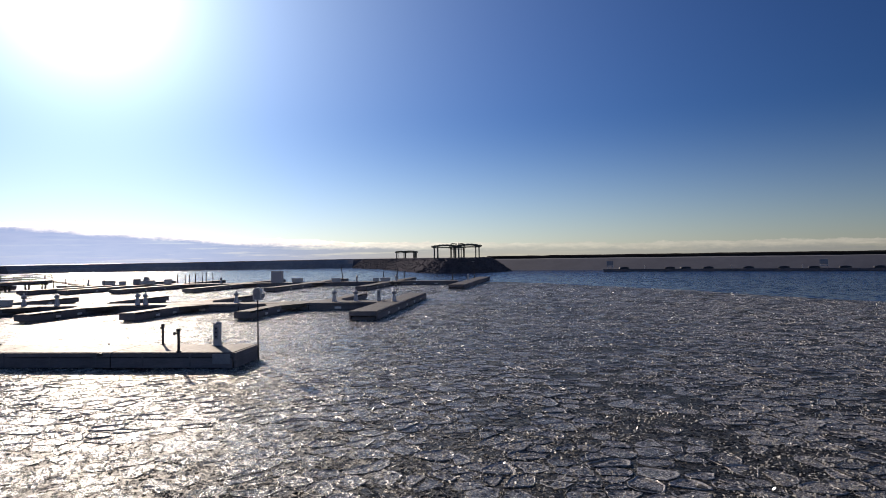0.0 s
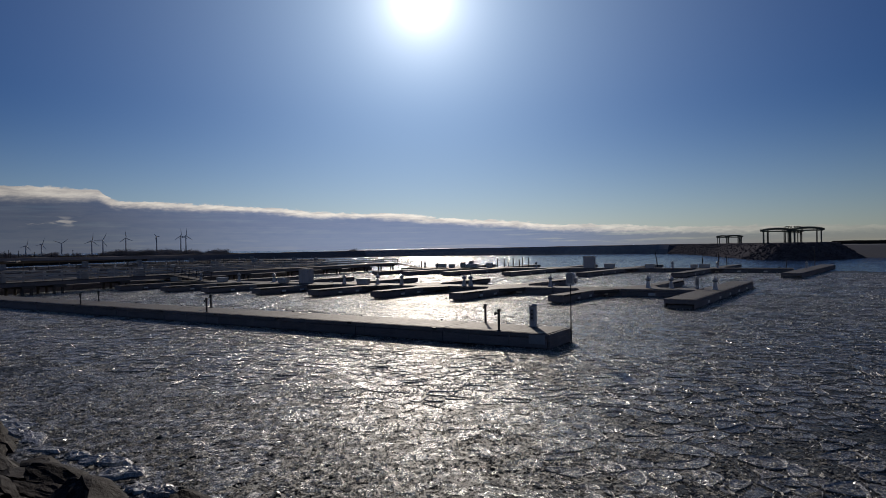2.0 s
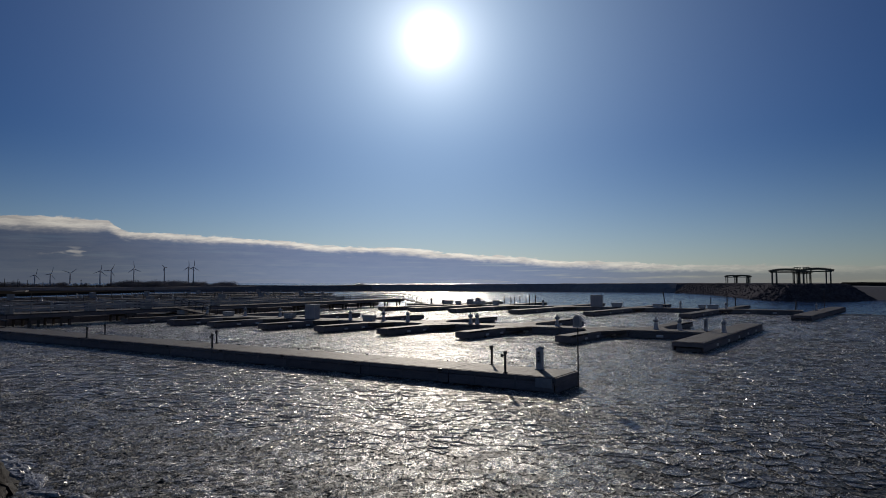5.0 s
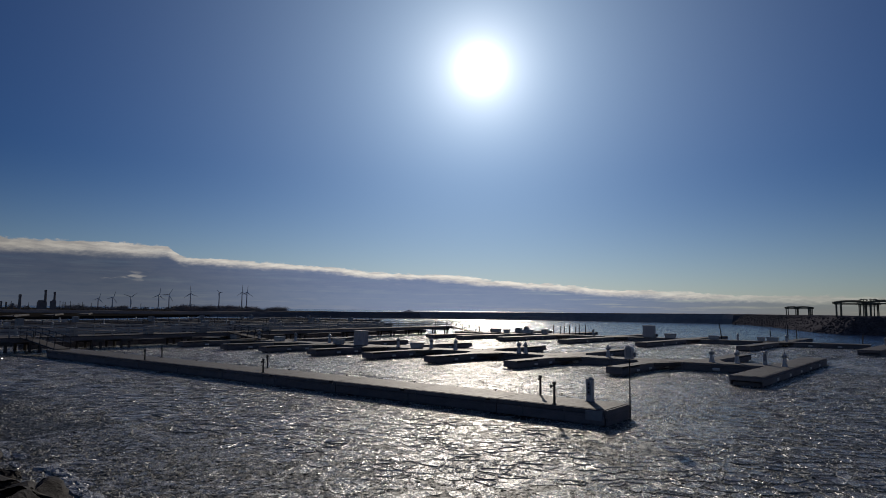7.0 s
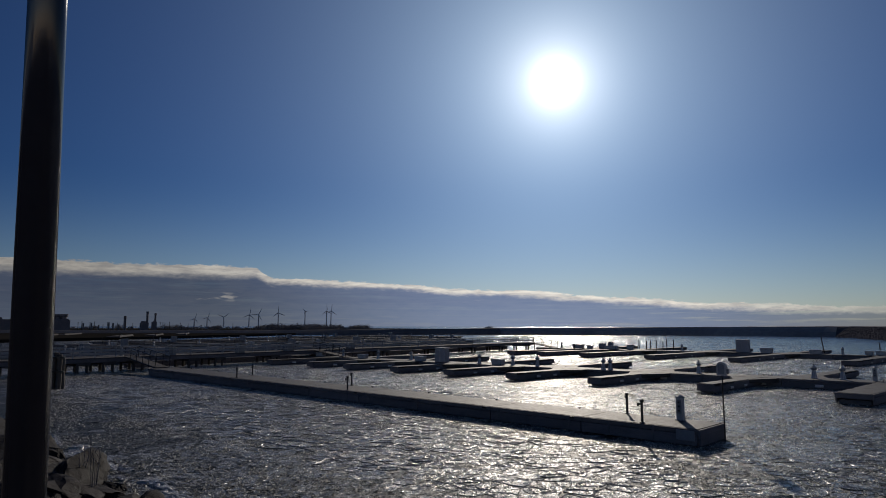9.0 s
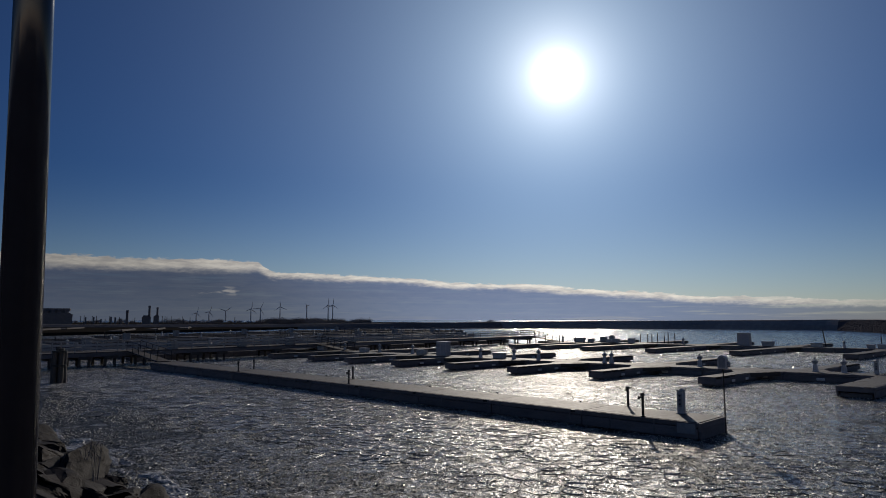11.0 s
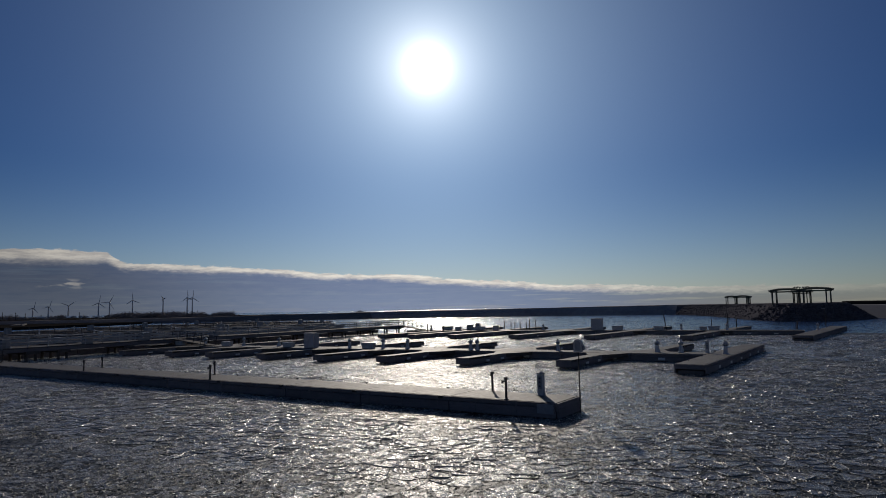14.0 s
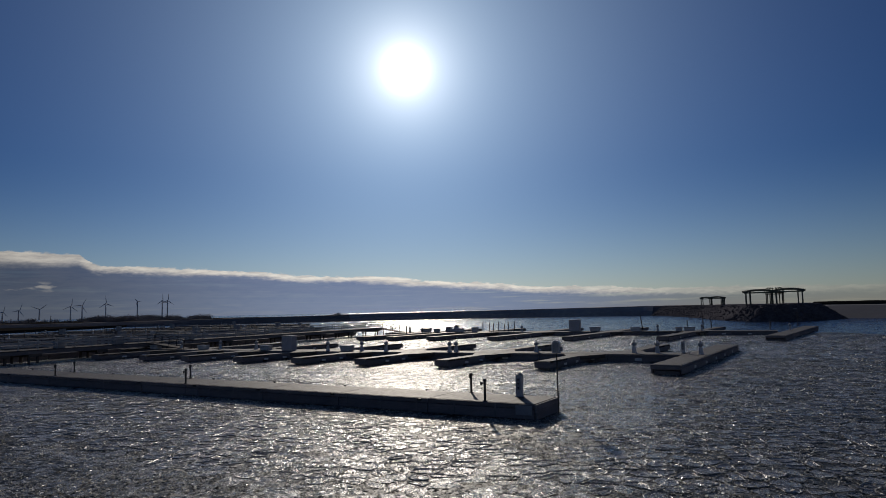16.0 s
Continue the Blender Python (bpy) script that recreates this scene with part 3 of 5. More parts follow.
verts, faces = [], []
for _ in range(4200):
    i = rnd.randrange(0, 8)
    (ax, ay), (bx, by), u = FRONT[i], FRONT[i + 1] if i < 8 else FRONT[8], rnd.random()
    side = Vector((ay - by, bx - ax)).normalized() * rnd.uniform(-0.6, 6.6)
    x, y = lerp(ax, bx, u) + side.x, lerp(ay, by, u) + side.y
    z = island_height(x, y)
    if -0.5 < z < 4.2:
        stone(verts, faces, (x, y, z), rnd.uniform(0.08, 0.24), rnd)
rubble = new("rubble", from_lists("rubble", verts, faces, RUBBLE))
rubble.parent = island
tagged(rubble, "grey and brown rubble stones", kind="stuff")


def slatted_shelter(place, turn, width, depth, tall, mirror=False):
    """An open pergola with an arched roof of slats on paired posts."""
    t = thing("pergola", pose(*place, 0, 0, turn), "dark timber pergola with an arched slatted roof on paired posts", "pergola", "pergolas on the island")
    s = -1 if mirror else 1
    eave = tall * 0.89
    for x in (-width * 0.40, -width * 0.27, width * 0.40):
        for y in (-depth / 2, depth / 2):
            bm = bmesh.new()
            box(bm, (s * x, y, eave / 2 - 0.2), (0.34, 0.34, eave + 0.4))
            box(bm, (s * x, y, eave * 0.62), (0.36, 0.36, 0.16))
            box(bm, (s * x, y, 0.15), (0.4, 0.4, 0.5))
            part("post", bm, PERGOLA, t)

    for y in (-depth / 2, depth / 2):
        bm = bmesh.new()
        box(bm, (0, y, eave - 0.42), (width * 0.9, 0.14, 0.3))
        part("tie_beam", bm, PERGOLA, t)

    def arch(x):
        return eave + (tall - eave) * (1 - (2 * x / width) ** 2)

    for y in (-depth / 2, depth / 2):
        bm = bmesh.new()
        n = 10
        xs = [lerp(-width / 2, width / 2, i / n) for i in range(n + 1)]
        rows = [[bm.verts.new((s * px, y + dy, arch(px) + dz)) for dy, dz in ((-0.09, -0.45), (0.09, -0.45), (0.09, 0), (-0.09, 0))] for px in xs]
        for p, q in zip(rows, rows[1:]):
            for k in range(4):
                bm.faces.new((p[k], q[k], q[(k + 1) % 4], p[(k + 1) % 4]))
        bm.faces.new(rows[0])
        bm.faces.new(rows[-1][::-1])
        bmesh.ops.recalc_face_normals(bm, faces=bm.faces)
        part("arched_beam", bm, PERGOLA, t)
    for i in range(21):
        x = lerp(-width / 2, width / 2, i / 20)
        slope = math.atan2(arch(x + 0.05) - arch(x - 0.05), 0.1)
        bm = bmesh.new()
        box(bm, (0, 0, 0), (0.16, depth + 0.7, 0.15), pose(s * x, 0, arch(x) + 0.05, 0, -math.degrees(slope) * s, 0))
        part("slat", bm, PERGOLA, t)
    return t


def ring_pergola(place, radius, tall):
    """Bowed ribs on posts round a circle, between two shelters."""
    t = thing("round_pergola", pose(*place), "round dark timber pergola with bowed ribs between two shelters", "pergola", "pergolas on the island")
    n = 8
    for i in range(n):
        a = 2 * math.pi * i / n + 0.2
        x, y = radius * math.cos(a), radius * math.sin(a)
        bm = bmesh.new()
        box(bm, (x, y, tall * 0.36 - 0.2), (0.24, 0.24, tall * 0.72 + 0.4))
        part("post", bm, PERGOLA, t)
        bm = bmesh.new()
        last = None
        for j in range(7):
            u = j / 6
            p = Vector((x * (1.25 - 0.75 * u), y * (1.25 - 0.75 * u), tall * (0.66 + 0.34 * math.sin(u * 2.2))))
            if last is not None:
                rod(bm, last, p, 0.1, 0.1, 5)
            last = p
        part("rib", bm, PERGOLA, t)
    for h in (0.62, 0.7):
        bm = bmesh.new()
        for i in range(16):
            a, b = 2 * math.pi * i / 16, 2 * math.pi * (i + 1) / 16
            rod(bm, (radius * math.cos(a), radius * math.sin(a), tall * h), (radius * math.cos(b), radius * math.sin(b), tall * h), 0.11, 0.11, 5)
        part("ring_beam", bm, PERGOLA, t)
    return t


slatted_shelter((0.9, 203, 4.15), 2, 8.2, 4.5, 4.35)
slatted_shelter((8.4, 201, 4.15), -3, 7.9, 4.5, 4.45, True)
ring_pergola((4.9, 203, 4.15), 2.2, 4.75)
slatted_shelter((-18.4, 291, 4.2), 4, 5.2, 4.0, 3.6)
slatted_shelter((-14.2, 289, 4.2), -4, 6.4, 4.0, 3.6, True)

# the far side of the harbour: a stone slope with a dark parapet
SLOPE_LINE = [(10, 216.7, 1.0), (420, 17.2, 1.0)]
strip(SLOPE_LINE, [(-3, -0.6), (0, 0.0), (9, 3.5), (14, 3.9), (15, 3.8)], SLOPE, "far_slope", "pale grey stone slope of the far harbour wall", "embankment", 0.3)
strip([(x, y, k) for x, y, k in SLOPE_LINE], [(12.5, 3.6), (13.0, 4.45), (14.2, 4.8), (16.5, 4.8), (19, 3.0)], EARTH, "parapet", "dark rock parapet along the far harbour wall", "embankment", 0.35, 3.0)

# low land to the east
bm = bmesh.new()
outline = [(-150, 14), (-118, 10), (-125, -80), (-900, -900), (-1150, -100), (-980, 420), (-700, 720), (-570, 700), (-400, 400), (-262, 205), (-226, 130), (-205, 74), (-188, 30)]
prism(bm, outline[::-1], -0.8, 0.85)
single("east_shore", bm, EARTH, "flat dark winter land along the harbour", "land", kind="structure")
for i, (x, y) in enumerate(((-226, 104), (-246, 126), (-268, 150), (-290, 112), (-262, 92))):
    bm = bmesh.new()
    box(bm, (0, 0, 0), (34, 4.0, 0.35), pose(x, y, 0.98, 0, 0, -32))
    box(bm, (0, 1.7, 0.3), (34, 0.3, 0.3), pose(x, y, 0.98, 0, 0, -32))
    single("boat_ramp", bm, PIER_WOOD, "long dark launching ramp on the flat shore", "ramp", "launching ramps")


def at_bearing(az, far):
    a = radians(az)
    return -far * math.sin(a), far * math.cos(a)


# wind turbines on the skyline
def wind_turbine(az, far, hub, blade, spin, turn):
    x, y = at_bearing(az, far)
    t = thing("wind_turbine", pose(x, y, 0, 0, 0, turn), "pale three-bladed wind turbine on the flat skyline", "wind turbine", "wind turbines")
    bm = bmesh.new()
    rod(bm, (0, 0, -2), (0, 0, hub), 3.0, 1.7, 10)
    part("tower", bm, TURBINE, t)
    bm = bmesh.new()
    box(bm, (0, 1.5, hub + 0.6), (3.4, 9, 3.4))
    bevel(bm, 0.6)
    part("nacelle", bm, TURBINE, t)
    bm = bmesh.new()
    rod(bm, (0, -3.2, hub + 0.6), (0, -6.0, hub + 0.6), 2.0, 0.8, 10)
    rotor = part("hub", bm, TURBINE, t)
    for i in range(3):
        a = radians(spin + 120 * i)
        d = Vector((math.sin(a), 0, math.cos(a)))
        w = Vector((math.cos(a), 0, -math.sin(a)))
        bm = bmesh.new()
        base, rows = Vector((0, -4.6, hub + 0.6)), []
        for u, c, th in ((0.02, 1.0, 0.8), (0.2, 2.1, 0.5), (0.6, 1.4, 0.3), (1.0, 0.45, 0.1)):
            p = base + d * blade * u
            rows.append([bm.verts.new(p + w * c * 1.3 * k + Vector((0, th * s, 0))) for k, s in ((-0.3, 0), (0.2, -1), (0.9, 0), (0.2, 1))])
        for r, q in zip(rows, rows[1:]):
            for k in range(4):
                bm.faces.new((r[k], r[(k + 1) % 4], q[(k + 1) % 4], q[k]))
        bm.faces.new(rows[0][::-1])
        bm.faces.new(rows[-1])
        part("blade", bm, TURBINE, rotor)
    return t


for az, hub_el, blade_el, spin, turn in ((48.78, 1.27, 0.62, 4, 38), (49.17, 1.27, 0.6, -3, 42), (50.99, 1.21, 0.3, 78, 20), (53.23, 1.1, 0.62, -6, 32), (54.85, 0.95, 0.62, 28, 10),
                                         (55.62, 0.9, 0.62, 8, 45), (57.65, 0.71, 0.6, 52, 20), (58.95, 0.64, 0.55, 20, 60), (59.94, 0.55, 0.5, 15, 60)):
    wind_turbine(az, 3000, 3000 * math.tan(radians(hub_el)) + 4.5, 3000 * math.tan(radians(blade_el)), spin, az * 0.6 + turn)


# works on the skyline
def chimney(az, far, top_el, wide):
    x, y = at_bearing(az, far)
    top = far * math.tan(radians(top_el)) + 4.5
    t = thing("chimney", pose(x, y, 0), "tall dark industrial chimney on the skyline", "chimney", "chimneys")
    bm = bmesh.new()
    rod(bm, (0, 0, 0), (0, 0, top), wide * 0.58, wide * 0.42, 12)
    part("shaft", bm, FAR_DARK, t)
    bm = bmesh.new()
    rod(bm, (0, 0, top - wide * 0.8), (0, 0, top + 0.3), wide * 0.52, wide * 0.52, 12)
    part("rim", bm, FAR_DARK, t)


def works(az0, az1, far, top_el, name, label, steps, vents):
    (x0, y0), (x1, y1) = at_bearing(az0, far), at_bearing(az1, far)
    top = far * math.tan(radians(top_el)) + 4.5
    wide = math.hypot(x1 - x0, y1 - y0)
    t = thing(name, pose((x0 + x1) / 2, (y0 + y1) / 2, 0, 0, 0, math.degrees(math.atan2(y1 - y0, x1 - x0))), label, "building", "buildings on the skyline")
    bm = bmesh.new()
    box(bm, (0, 0, top / 2), (wide, wide * 0.8, top))
    part("wall", bm, FAR_DARK, t)
    for u, w, h in steps:
        bm = bmesh.new()
        box(bm, (u * wide, 0, top + h / 2), (w * wide, wide * 0.5, h))
        part("roof_block", bm, FAR_DARK, t)
    for u in vents:
        bm = bmesh.new()
        lathe(bm, [(wide * 0.1, 0), (wide * 0.1, wide * 0.1), (wide * 0.14, wide * 0.12), (wide * 0.14, wide * 0.2)], 10, (u * wide, 0, top))
        part("roof_fan", bm, FAR_DARK, t)


works(64.0, 63.35, 620, 0.24, "power_station", "dark block of a power station under its chimneys", [(-0.1, 0.6, 1.3)], [])
works(63.15, 62.75, 620, 0.32, "boiler_house", "dark boiler house beside a chimney", [(0.1, 0.6, 1.0)], [])
chimney(63.47, 620, 1.11, 2.0)
chimney(62.88, 620, 0.98, 1.8)
chimney(65.07, 620, 0.73, 2.2)
works(71.0, 68.85, 480, 0.44, "cooling_house", "dark flat-roofed building with fan housings on its roof", [(0.0, 0.9, 0.6)], [-0.3, -0.1, 0.1, 0.3])
works(76.5, 72.6, 480, 0.45, "warehouse", "long dark flat-roofed warehouse beside the harbour", [(0.2, 0.3, 1.2)], [])
for az, el in ((67.95, 0.2), (67.4, 0.22), (66.9, 0.05), (66.2, 0.25), (65.9, 0.2), (65.5, 0.1)):
    works(az + 0.06, az - 0.06, 600, el, "tank_tower", "narrow dark process tower of the works", [], [])


def lattice_mast(az, far, top_el):
    x, y = at_bearing(az, far)
    top = far * math.tan(radians(top_el)) + 4.5
    t = thing("mast", pose(x, y, 0), "thin dark steel mast on the skyline", "mast", "masts on the skyline")
    bm = bmesh.new()
    rod(bm, (0, 0, 0), (0, 0, top), 0.3, 0.16, 6)
    part("pole", bm, DARK_STEEL, t)
    bm = bmesh.new()
    box(bm, (0, 0, top - 0.6), (1.4, 0.4, 0.2))
    part("crossarm", bm, DARK_STEEL, t)


for az, el in ((68.3, 0.28), (68.05, 0.35), (67.5, 0.3), (67.2, 0.33), (66.6, 0.1), (66.3, 0.28), (65.6, 0.25), (64.5, 0.2), (62.5, 0.33), (62.3, 0.3), (62.15, 0.26), (61.8, 0.3), (61.0, 0.26),
               (60.9, 0.1), (60.4, 0.2), (59.4, 0.08), (58.3, 0.04), (56.9, 0.22), (52.2, 0.12)):
    lattice_mast(az, 600, el)


def twig_crown(seed, tall, wide, n):
    """Bare branches: many thin forking sticks in a ragged dome."""
    rng = random.Random(seed)
    verts, faces = [], []

    def stick(a, b, r):
        q = (b - a).to_track_quat("Z", "Y")
        s = len(verts)
        for p, k in ((a, r), (b, r * 0.5)):
            for i in range(3):
                verts.append(tuple(p + q @ Vector((k * math.cos(2.094 * i), k * math.sin(2.094 * i), 0))))
        for i in range(3):
            faces.append((s + i, s + (i + 1) % 3, s + 3 + (i + 1) % 3, s + 3 + i))

    for _ in range(n):
        a = rng.uniform(0, 2 * math.pi)
        lean = rng.uniform(0.1, 1.0)
        start = Vector((rng.gauss(0, wide * 0.3), rng.gauss(0, wide * 0.3), tall * rng.uniform(-0.1, 0.4)))
        end = start + Vector((math.cos(a) * lean * wide * 0.3, math.sin(a) * lean * wide * 0.3, tall * rng.uniform(0.2, 0.55)))
        stick(start, end, tall * 0.018)
        for _ in range(4):
            p = start.lerp(end, rng.uniform(0.4, 1.0))
            stick(p, p + Vector((rng.gauss(0, wide * 0.12), rng.gauss(0, wide * 0.12), tall * rng.uniform(0.02, 0.18))), tall * 0.012)
    return from_lists("crown", verts, faces, BRANCH)


def bare_tree(seed, tall, wide):
    t = thing("tree", pose(0, 0, 0), "leafless winter tree on the far shore", "tree", "bare trees on the far shore")
    bm = bmesh.new()
    rod(bm, (0, 0, -0.5), (0.1, 0, tall * 0.5), tall * 0.03, tall * 0.015, 6)
    part("trunk", bm, BRANCH, t)
    crown = new("crown", twig_crown(seed, tall, wide, 90))
    crown.parent = t
    return t


kinds = [bare_tree(1, 5.6, 9), bare_tree(2, 4.2, 11), bare_tree(3, 6.4, 8)]
spots = [(rnd.uniform(49.4, 53.9), rnd.uniform(450, 580)) for _ in range(46)] + [(rnd.uniform(45.8, 49), rnd.uniform(500, 640)) for _ in range(22)]
spots += [(rnd.uniform(54, 62), rnd.uniform(640, 860)) for _ in range(26)] + [(rnd.uniform(62, 70), rnd.uniform(700, 880)) for _ in range(12)] + [(34.6, 1150), (35.2, 1200), (34.9, 1250)]
for i, (az, far) in enumerate(spots):
    x, y = at_bearing(az, far)
    m = pose(x, y, 0.8 if far < 900 else 0.0, 0, 0, rnd.uniform(0, 360)) @ Matrix.Scale(rnd.uniform(0.5, 1.05) if far > 640 else rnd.uniform(0.7, 1.1), 4)
    if i < 3:
        kinds[i].matrix_world = m
    else:
        copy_thing(kinds[i % 3], m)

# ---------------------------------------------------------------- floating docks
TOP = 0.65


def dock_run(name, m, length, width, step, label, group, cleats=True, pale=()):
    """A straight floating dock: deck sections, fascia boards and walers on both sides, floats below. It runs along its own x from 0, y from 0 to width."""
    t = thing(name, m, label, "dock", group)
    n = max(1, round(length / step))
    step = length / n
    shapes = {}
    bm = bmesh.new()
    box(bm, (step / 2, width / 2, TOP - 0.05), (step - 0.03, width - 0.02, 0.1))
    bevel(bm, 0.012)
    shapes["deck"] = mesh_of("deck_section", bm, DECK)
    bm = bmesh.new()
    box(bm, (step / 2, 0, TOP - 0.1), (step - 0.02, 0.09, 0.17))
    bevel(bm, 0.01)
    shapes["fascia"] = mesh_of("fascia", bm, FASCIA)
    bm = bmesh.new()
    box(bm, (step / 2, 0, TOP - 0.41), (step - 0.05, 0.1, 0.4))
    bevel(bm, 0.012)
    shapes["waler"] = mesh_of("waler", bm, FASCIA)
    bm = bmesh.new()
    box(bm, (step / 2, width / 2, 0.0), (step - 0.25, width - 0.12, 0.52))
    bevel(bm, 0.04)
    shapes["float"] = mesh_of("float", bm, FLOAT)
    bm = bmesh.new()
    box(bm, (0, 0, 0.025), (0.06, 0.05, 0.05))
    box(bm, (0, 0, 0.06), (0.2, 0.045, 0.03))
    bevel(bm, 0.006)
    shapes["cleat"] = mesh_of("cleat", bm, DARK_STEEL)

    def place(kind, nm, x, y, z=0.0):
        ob = new(nm, shapes[kind])
        ob.parent = t
        ob.location = (x, y, z)
        return ob

    for i in range(n):
        place("deck", "deck_section", i * step, 0)
        place("float", "float", i * step, 0)
        for y in (-0.047, width + 0.047):
            place("fascia", "fascia", i * step, y)
            place("waler", "waler", i * step, y * 1.0 + (-0.01 if y < 0 else 0.01))
        if cleats:
            for y, u in ((width - 0.14, 0.7),):
                place("cleat", "cleat", (i + u) * step, y, TOP)
    for x in (-0.047, length + 0.047):
        bm = bmesh.new()
        box(bm, (x, width / 2, TOP - 0.17), (0.09, width + 0.18, 0.3))
        bevel(bm, 0.01)
        part("end_board", bm, FASCIA, t)
    # added white blocks in place of the bright gaps below the deck
    for x in pale:
        bm = bmesh.new()
        box(bm, (x, -0.09, 0.22), (0.55, 0.1, 0.2))
        bevel(bm, 0.03)
        part("fender", bm, PALE_GAP, t, "white block standing in for bright ice seen under the deck")
    return t


main = dock_run("floating_dock", pose(-58.6, 29.75, 0, 0, 0, -4.75), 50.5, 2.4, 5.05, "long floating dock with a pale deck and dark timber sides", "harbour docks")
bm = bmesh.new()
box(bm, (50.05, -0.13, 0.4), (0.72, 0.03, 0.38))
bevel(bm, 0.008)
part("panel", bm, GREY, main, "pale grey board fixed to the dock side")
bm = bmesh.new()
box(bm, (50.56, 1.2, 0.24), (0.09, 2.5, 0.4))
part("end_waler", bm, FASCIA, main)

for i in range(1, 26):
    bm = bmesh.new()
    box(bm, (i * 1.95, -0.085, TOP - 0.3), (0.07, 0.06, 0.5))
    bevel(bm, 0.006)
    part("bracket", bm, FASCIA, main)
for i in range(10):
    bm = bmesh.new()
    box(bm, (i * 5.0 + 0.02, -0.115, TOP - 0.06), (0.22, 0.06, 0.1))
    bevel(bm, 0.01)
    part("hinge", bm, DARK_STEEL, main, "dark steel hinge between the dock sections")

dock_run("floating_dock", pose(-70.0, 54.4, 0), 64.6, 2.4, 6.0, "floating walkway with a pale deck and finger docks on both sides", "harbour docks", pale=(25, 33.5, 41.2, 49.8, 57.4, 61.2))
dock_run("floating_dock", pose(-62.0, 104.0, 0), 64.5, 2.4, 6.0, "far floating walkway with finger docks on both sides", "harbour docks", pale=(50.5, 54.5, 57.5, 61))
dock_run("end_dock", pose(-4.65, 44.9, 0, 0, 0, 83.2), 23.8, 1.8, 4.1, "wide dock across the end of the walkway, dark at its sides", "harbour docks", pale=(4, 8, 12, 16, 20))
dock_run("end_dock", pose(2.9, 88.0, 0, 0, 0, 80.3), 36.0, 2.0, 6.0, "wide dock across the end of the far walkway", "harbour docks")


def finger_dock(length, wide):
    """A narrow dock with a triangular knee where it meets the walkway; runs along its own y."""
    t = thing("finger_dock", pose(0, 0, 0), "narrow finger dock with a pale deck over dark floats", "dock", "finger docks")
    n = max(2, round(length / 3))
    step = length / n
    for i in range(n):
        bm = bmesh.new()
        box(bm, (0, (i + 0.5) * step, TOP - 0.04), (wide, step - 0.03, 0.08))
        bevel(bm, 0.01)
        part("deck_section", bm, DECK, t)
    for x in (-wide / 2 - 0.04, wide / 2 + 0.04):
        bm = bmesh.new()
        box(bm, (x, length / 2, TOP - 0.32), (0.07, length, 0.34))
        bevel(bm, 0.008)
        part("side_beam", bm, FASCIA, t)
        bm = bmesh.new()
        box(bm, (x, length * 0.31, TOP - 0.1), (0.06, length * 0.62, 0.12))
        part("stringer", bm, FASCIA, t)
        for u in (0.72, 0.86):
            bm = bmesh.new()
            box(bm, (x, length * u, TOP - 0.11), (0.07, 0.16, 0.13))
            part("deck_block", bm, FASCIA, t)
    bm = bmesh.new()
    box(bm, (0, length + 0.04, TOP - 0.26), (wide + 0.18, 0.07, 0.46))
    bevel(bm, 0.008)
    part("end_board", bm, FASCIA, t)
    for i in range(n):
        bm = bmesh.new()
        box(bm, (0, (i + 0.5) * step, 0.0), (wide - 0.06, step * 0.82, 0.5))
        bevel(bm, 0.05)
        part("float", bm, FLOAT, t)
    for s in (-1, 1):
        bm = bmesh.new()
        pts = [(s * wide / 2, 0.0), (s * (wide / 2 + 1.3), 0.0), (s * wide / 2, 2.6)]
        prism(bm, pts if s > 0 else pts[::-1], TOP - 0.3, TOP - 0.012)
        part("knee", bm, DECK, t)
    # bright slots under the deck, made as added white blocks
    for u in (0.38, 0.66):
        for x in (-wide / 2 - 0.09, wide / 2 + 0.09):
            bm = bmesh.new()
            box(bm, (x, length * u, 0.27), (0.05, 0.5, 0.17))
            bevel(bm, 0.02)
            part("fender", bm, PALE_GAP, t, "white block standing in for bright ice seen under the deck")
    return t


first = finger_dock(8.3, 1.05)
for i, x in enumerate((-13.2, -21.4, -28.9, -35.6, -42.3, -49.0, -54.8, -62.0)):
    m = pose(x, 54.38, 0, 0, 0, 180 - 7.5)
    if i:
        copy_thing(first, m)
    else:
        first.matrix_world = m
second = finger_dock(12.2, 1.25)
for i, x in enumerate((-10.3, -22.0, -31.4, -41.0, -50.4, -59.5)):
    m = pose(x, 56.82, 0, 0, 0, -7.5)
    if i:
        copy_thing(second, m)
    else:
        second.matrix_world = m
third = finger_dock(17.5, 1.4)
for i, x in enumerate((-8.6, -20.9, -31.8, -41.6, -48.6, -54.0)):
    m = pose(x, 103.98, 0, 0, 0, 180 - 7.5)
    if i:
        copy_thing(third, m)
    else:
        third.matrix_world = m
for x in (-8.0, -21.0, -33.0, -44.5, -54.0):
    copy_thing(third, pose(x, 106.42, 0, 0, 0, -7.5))


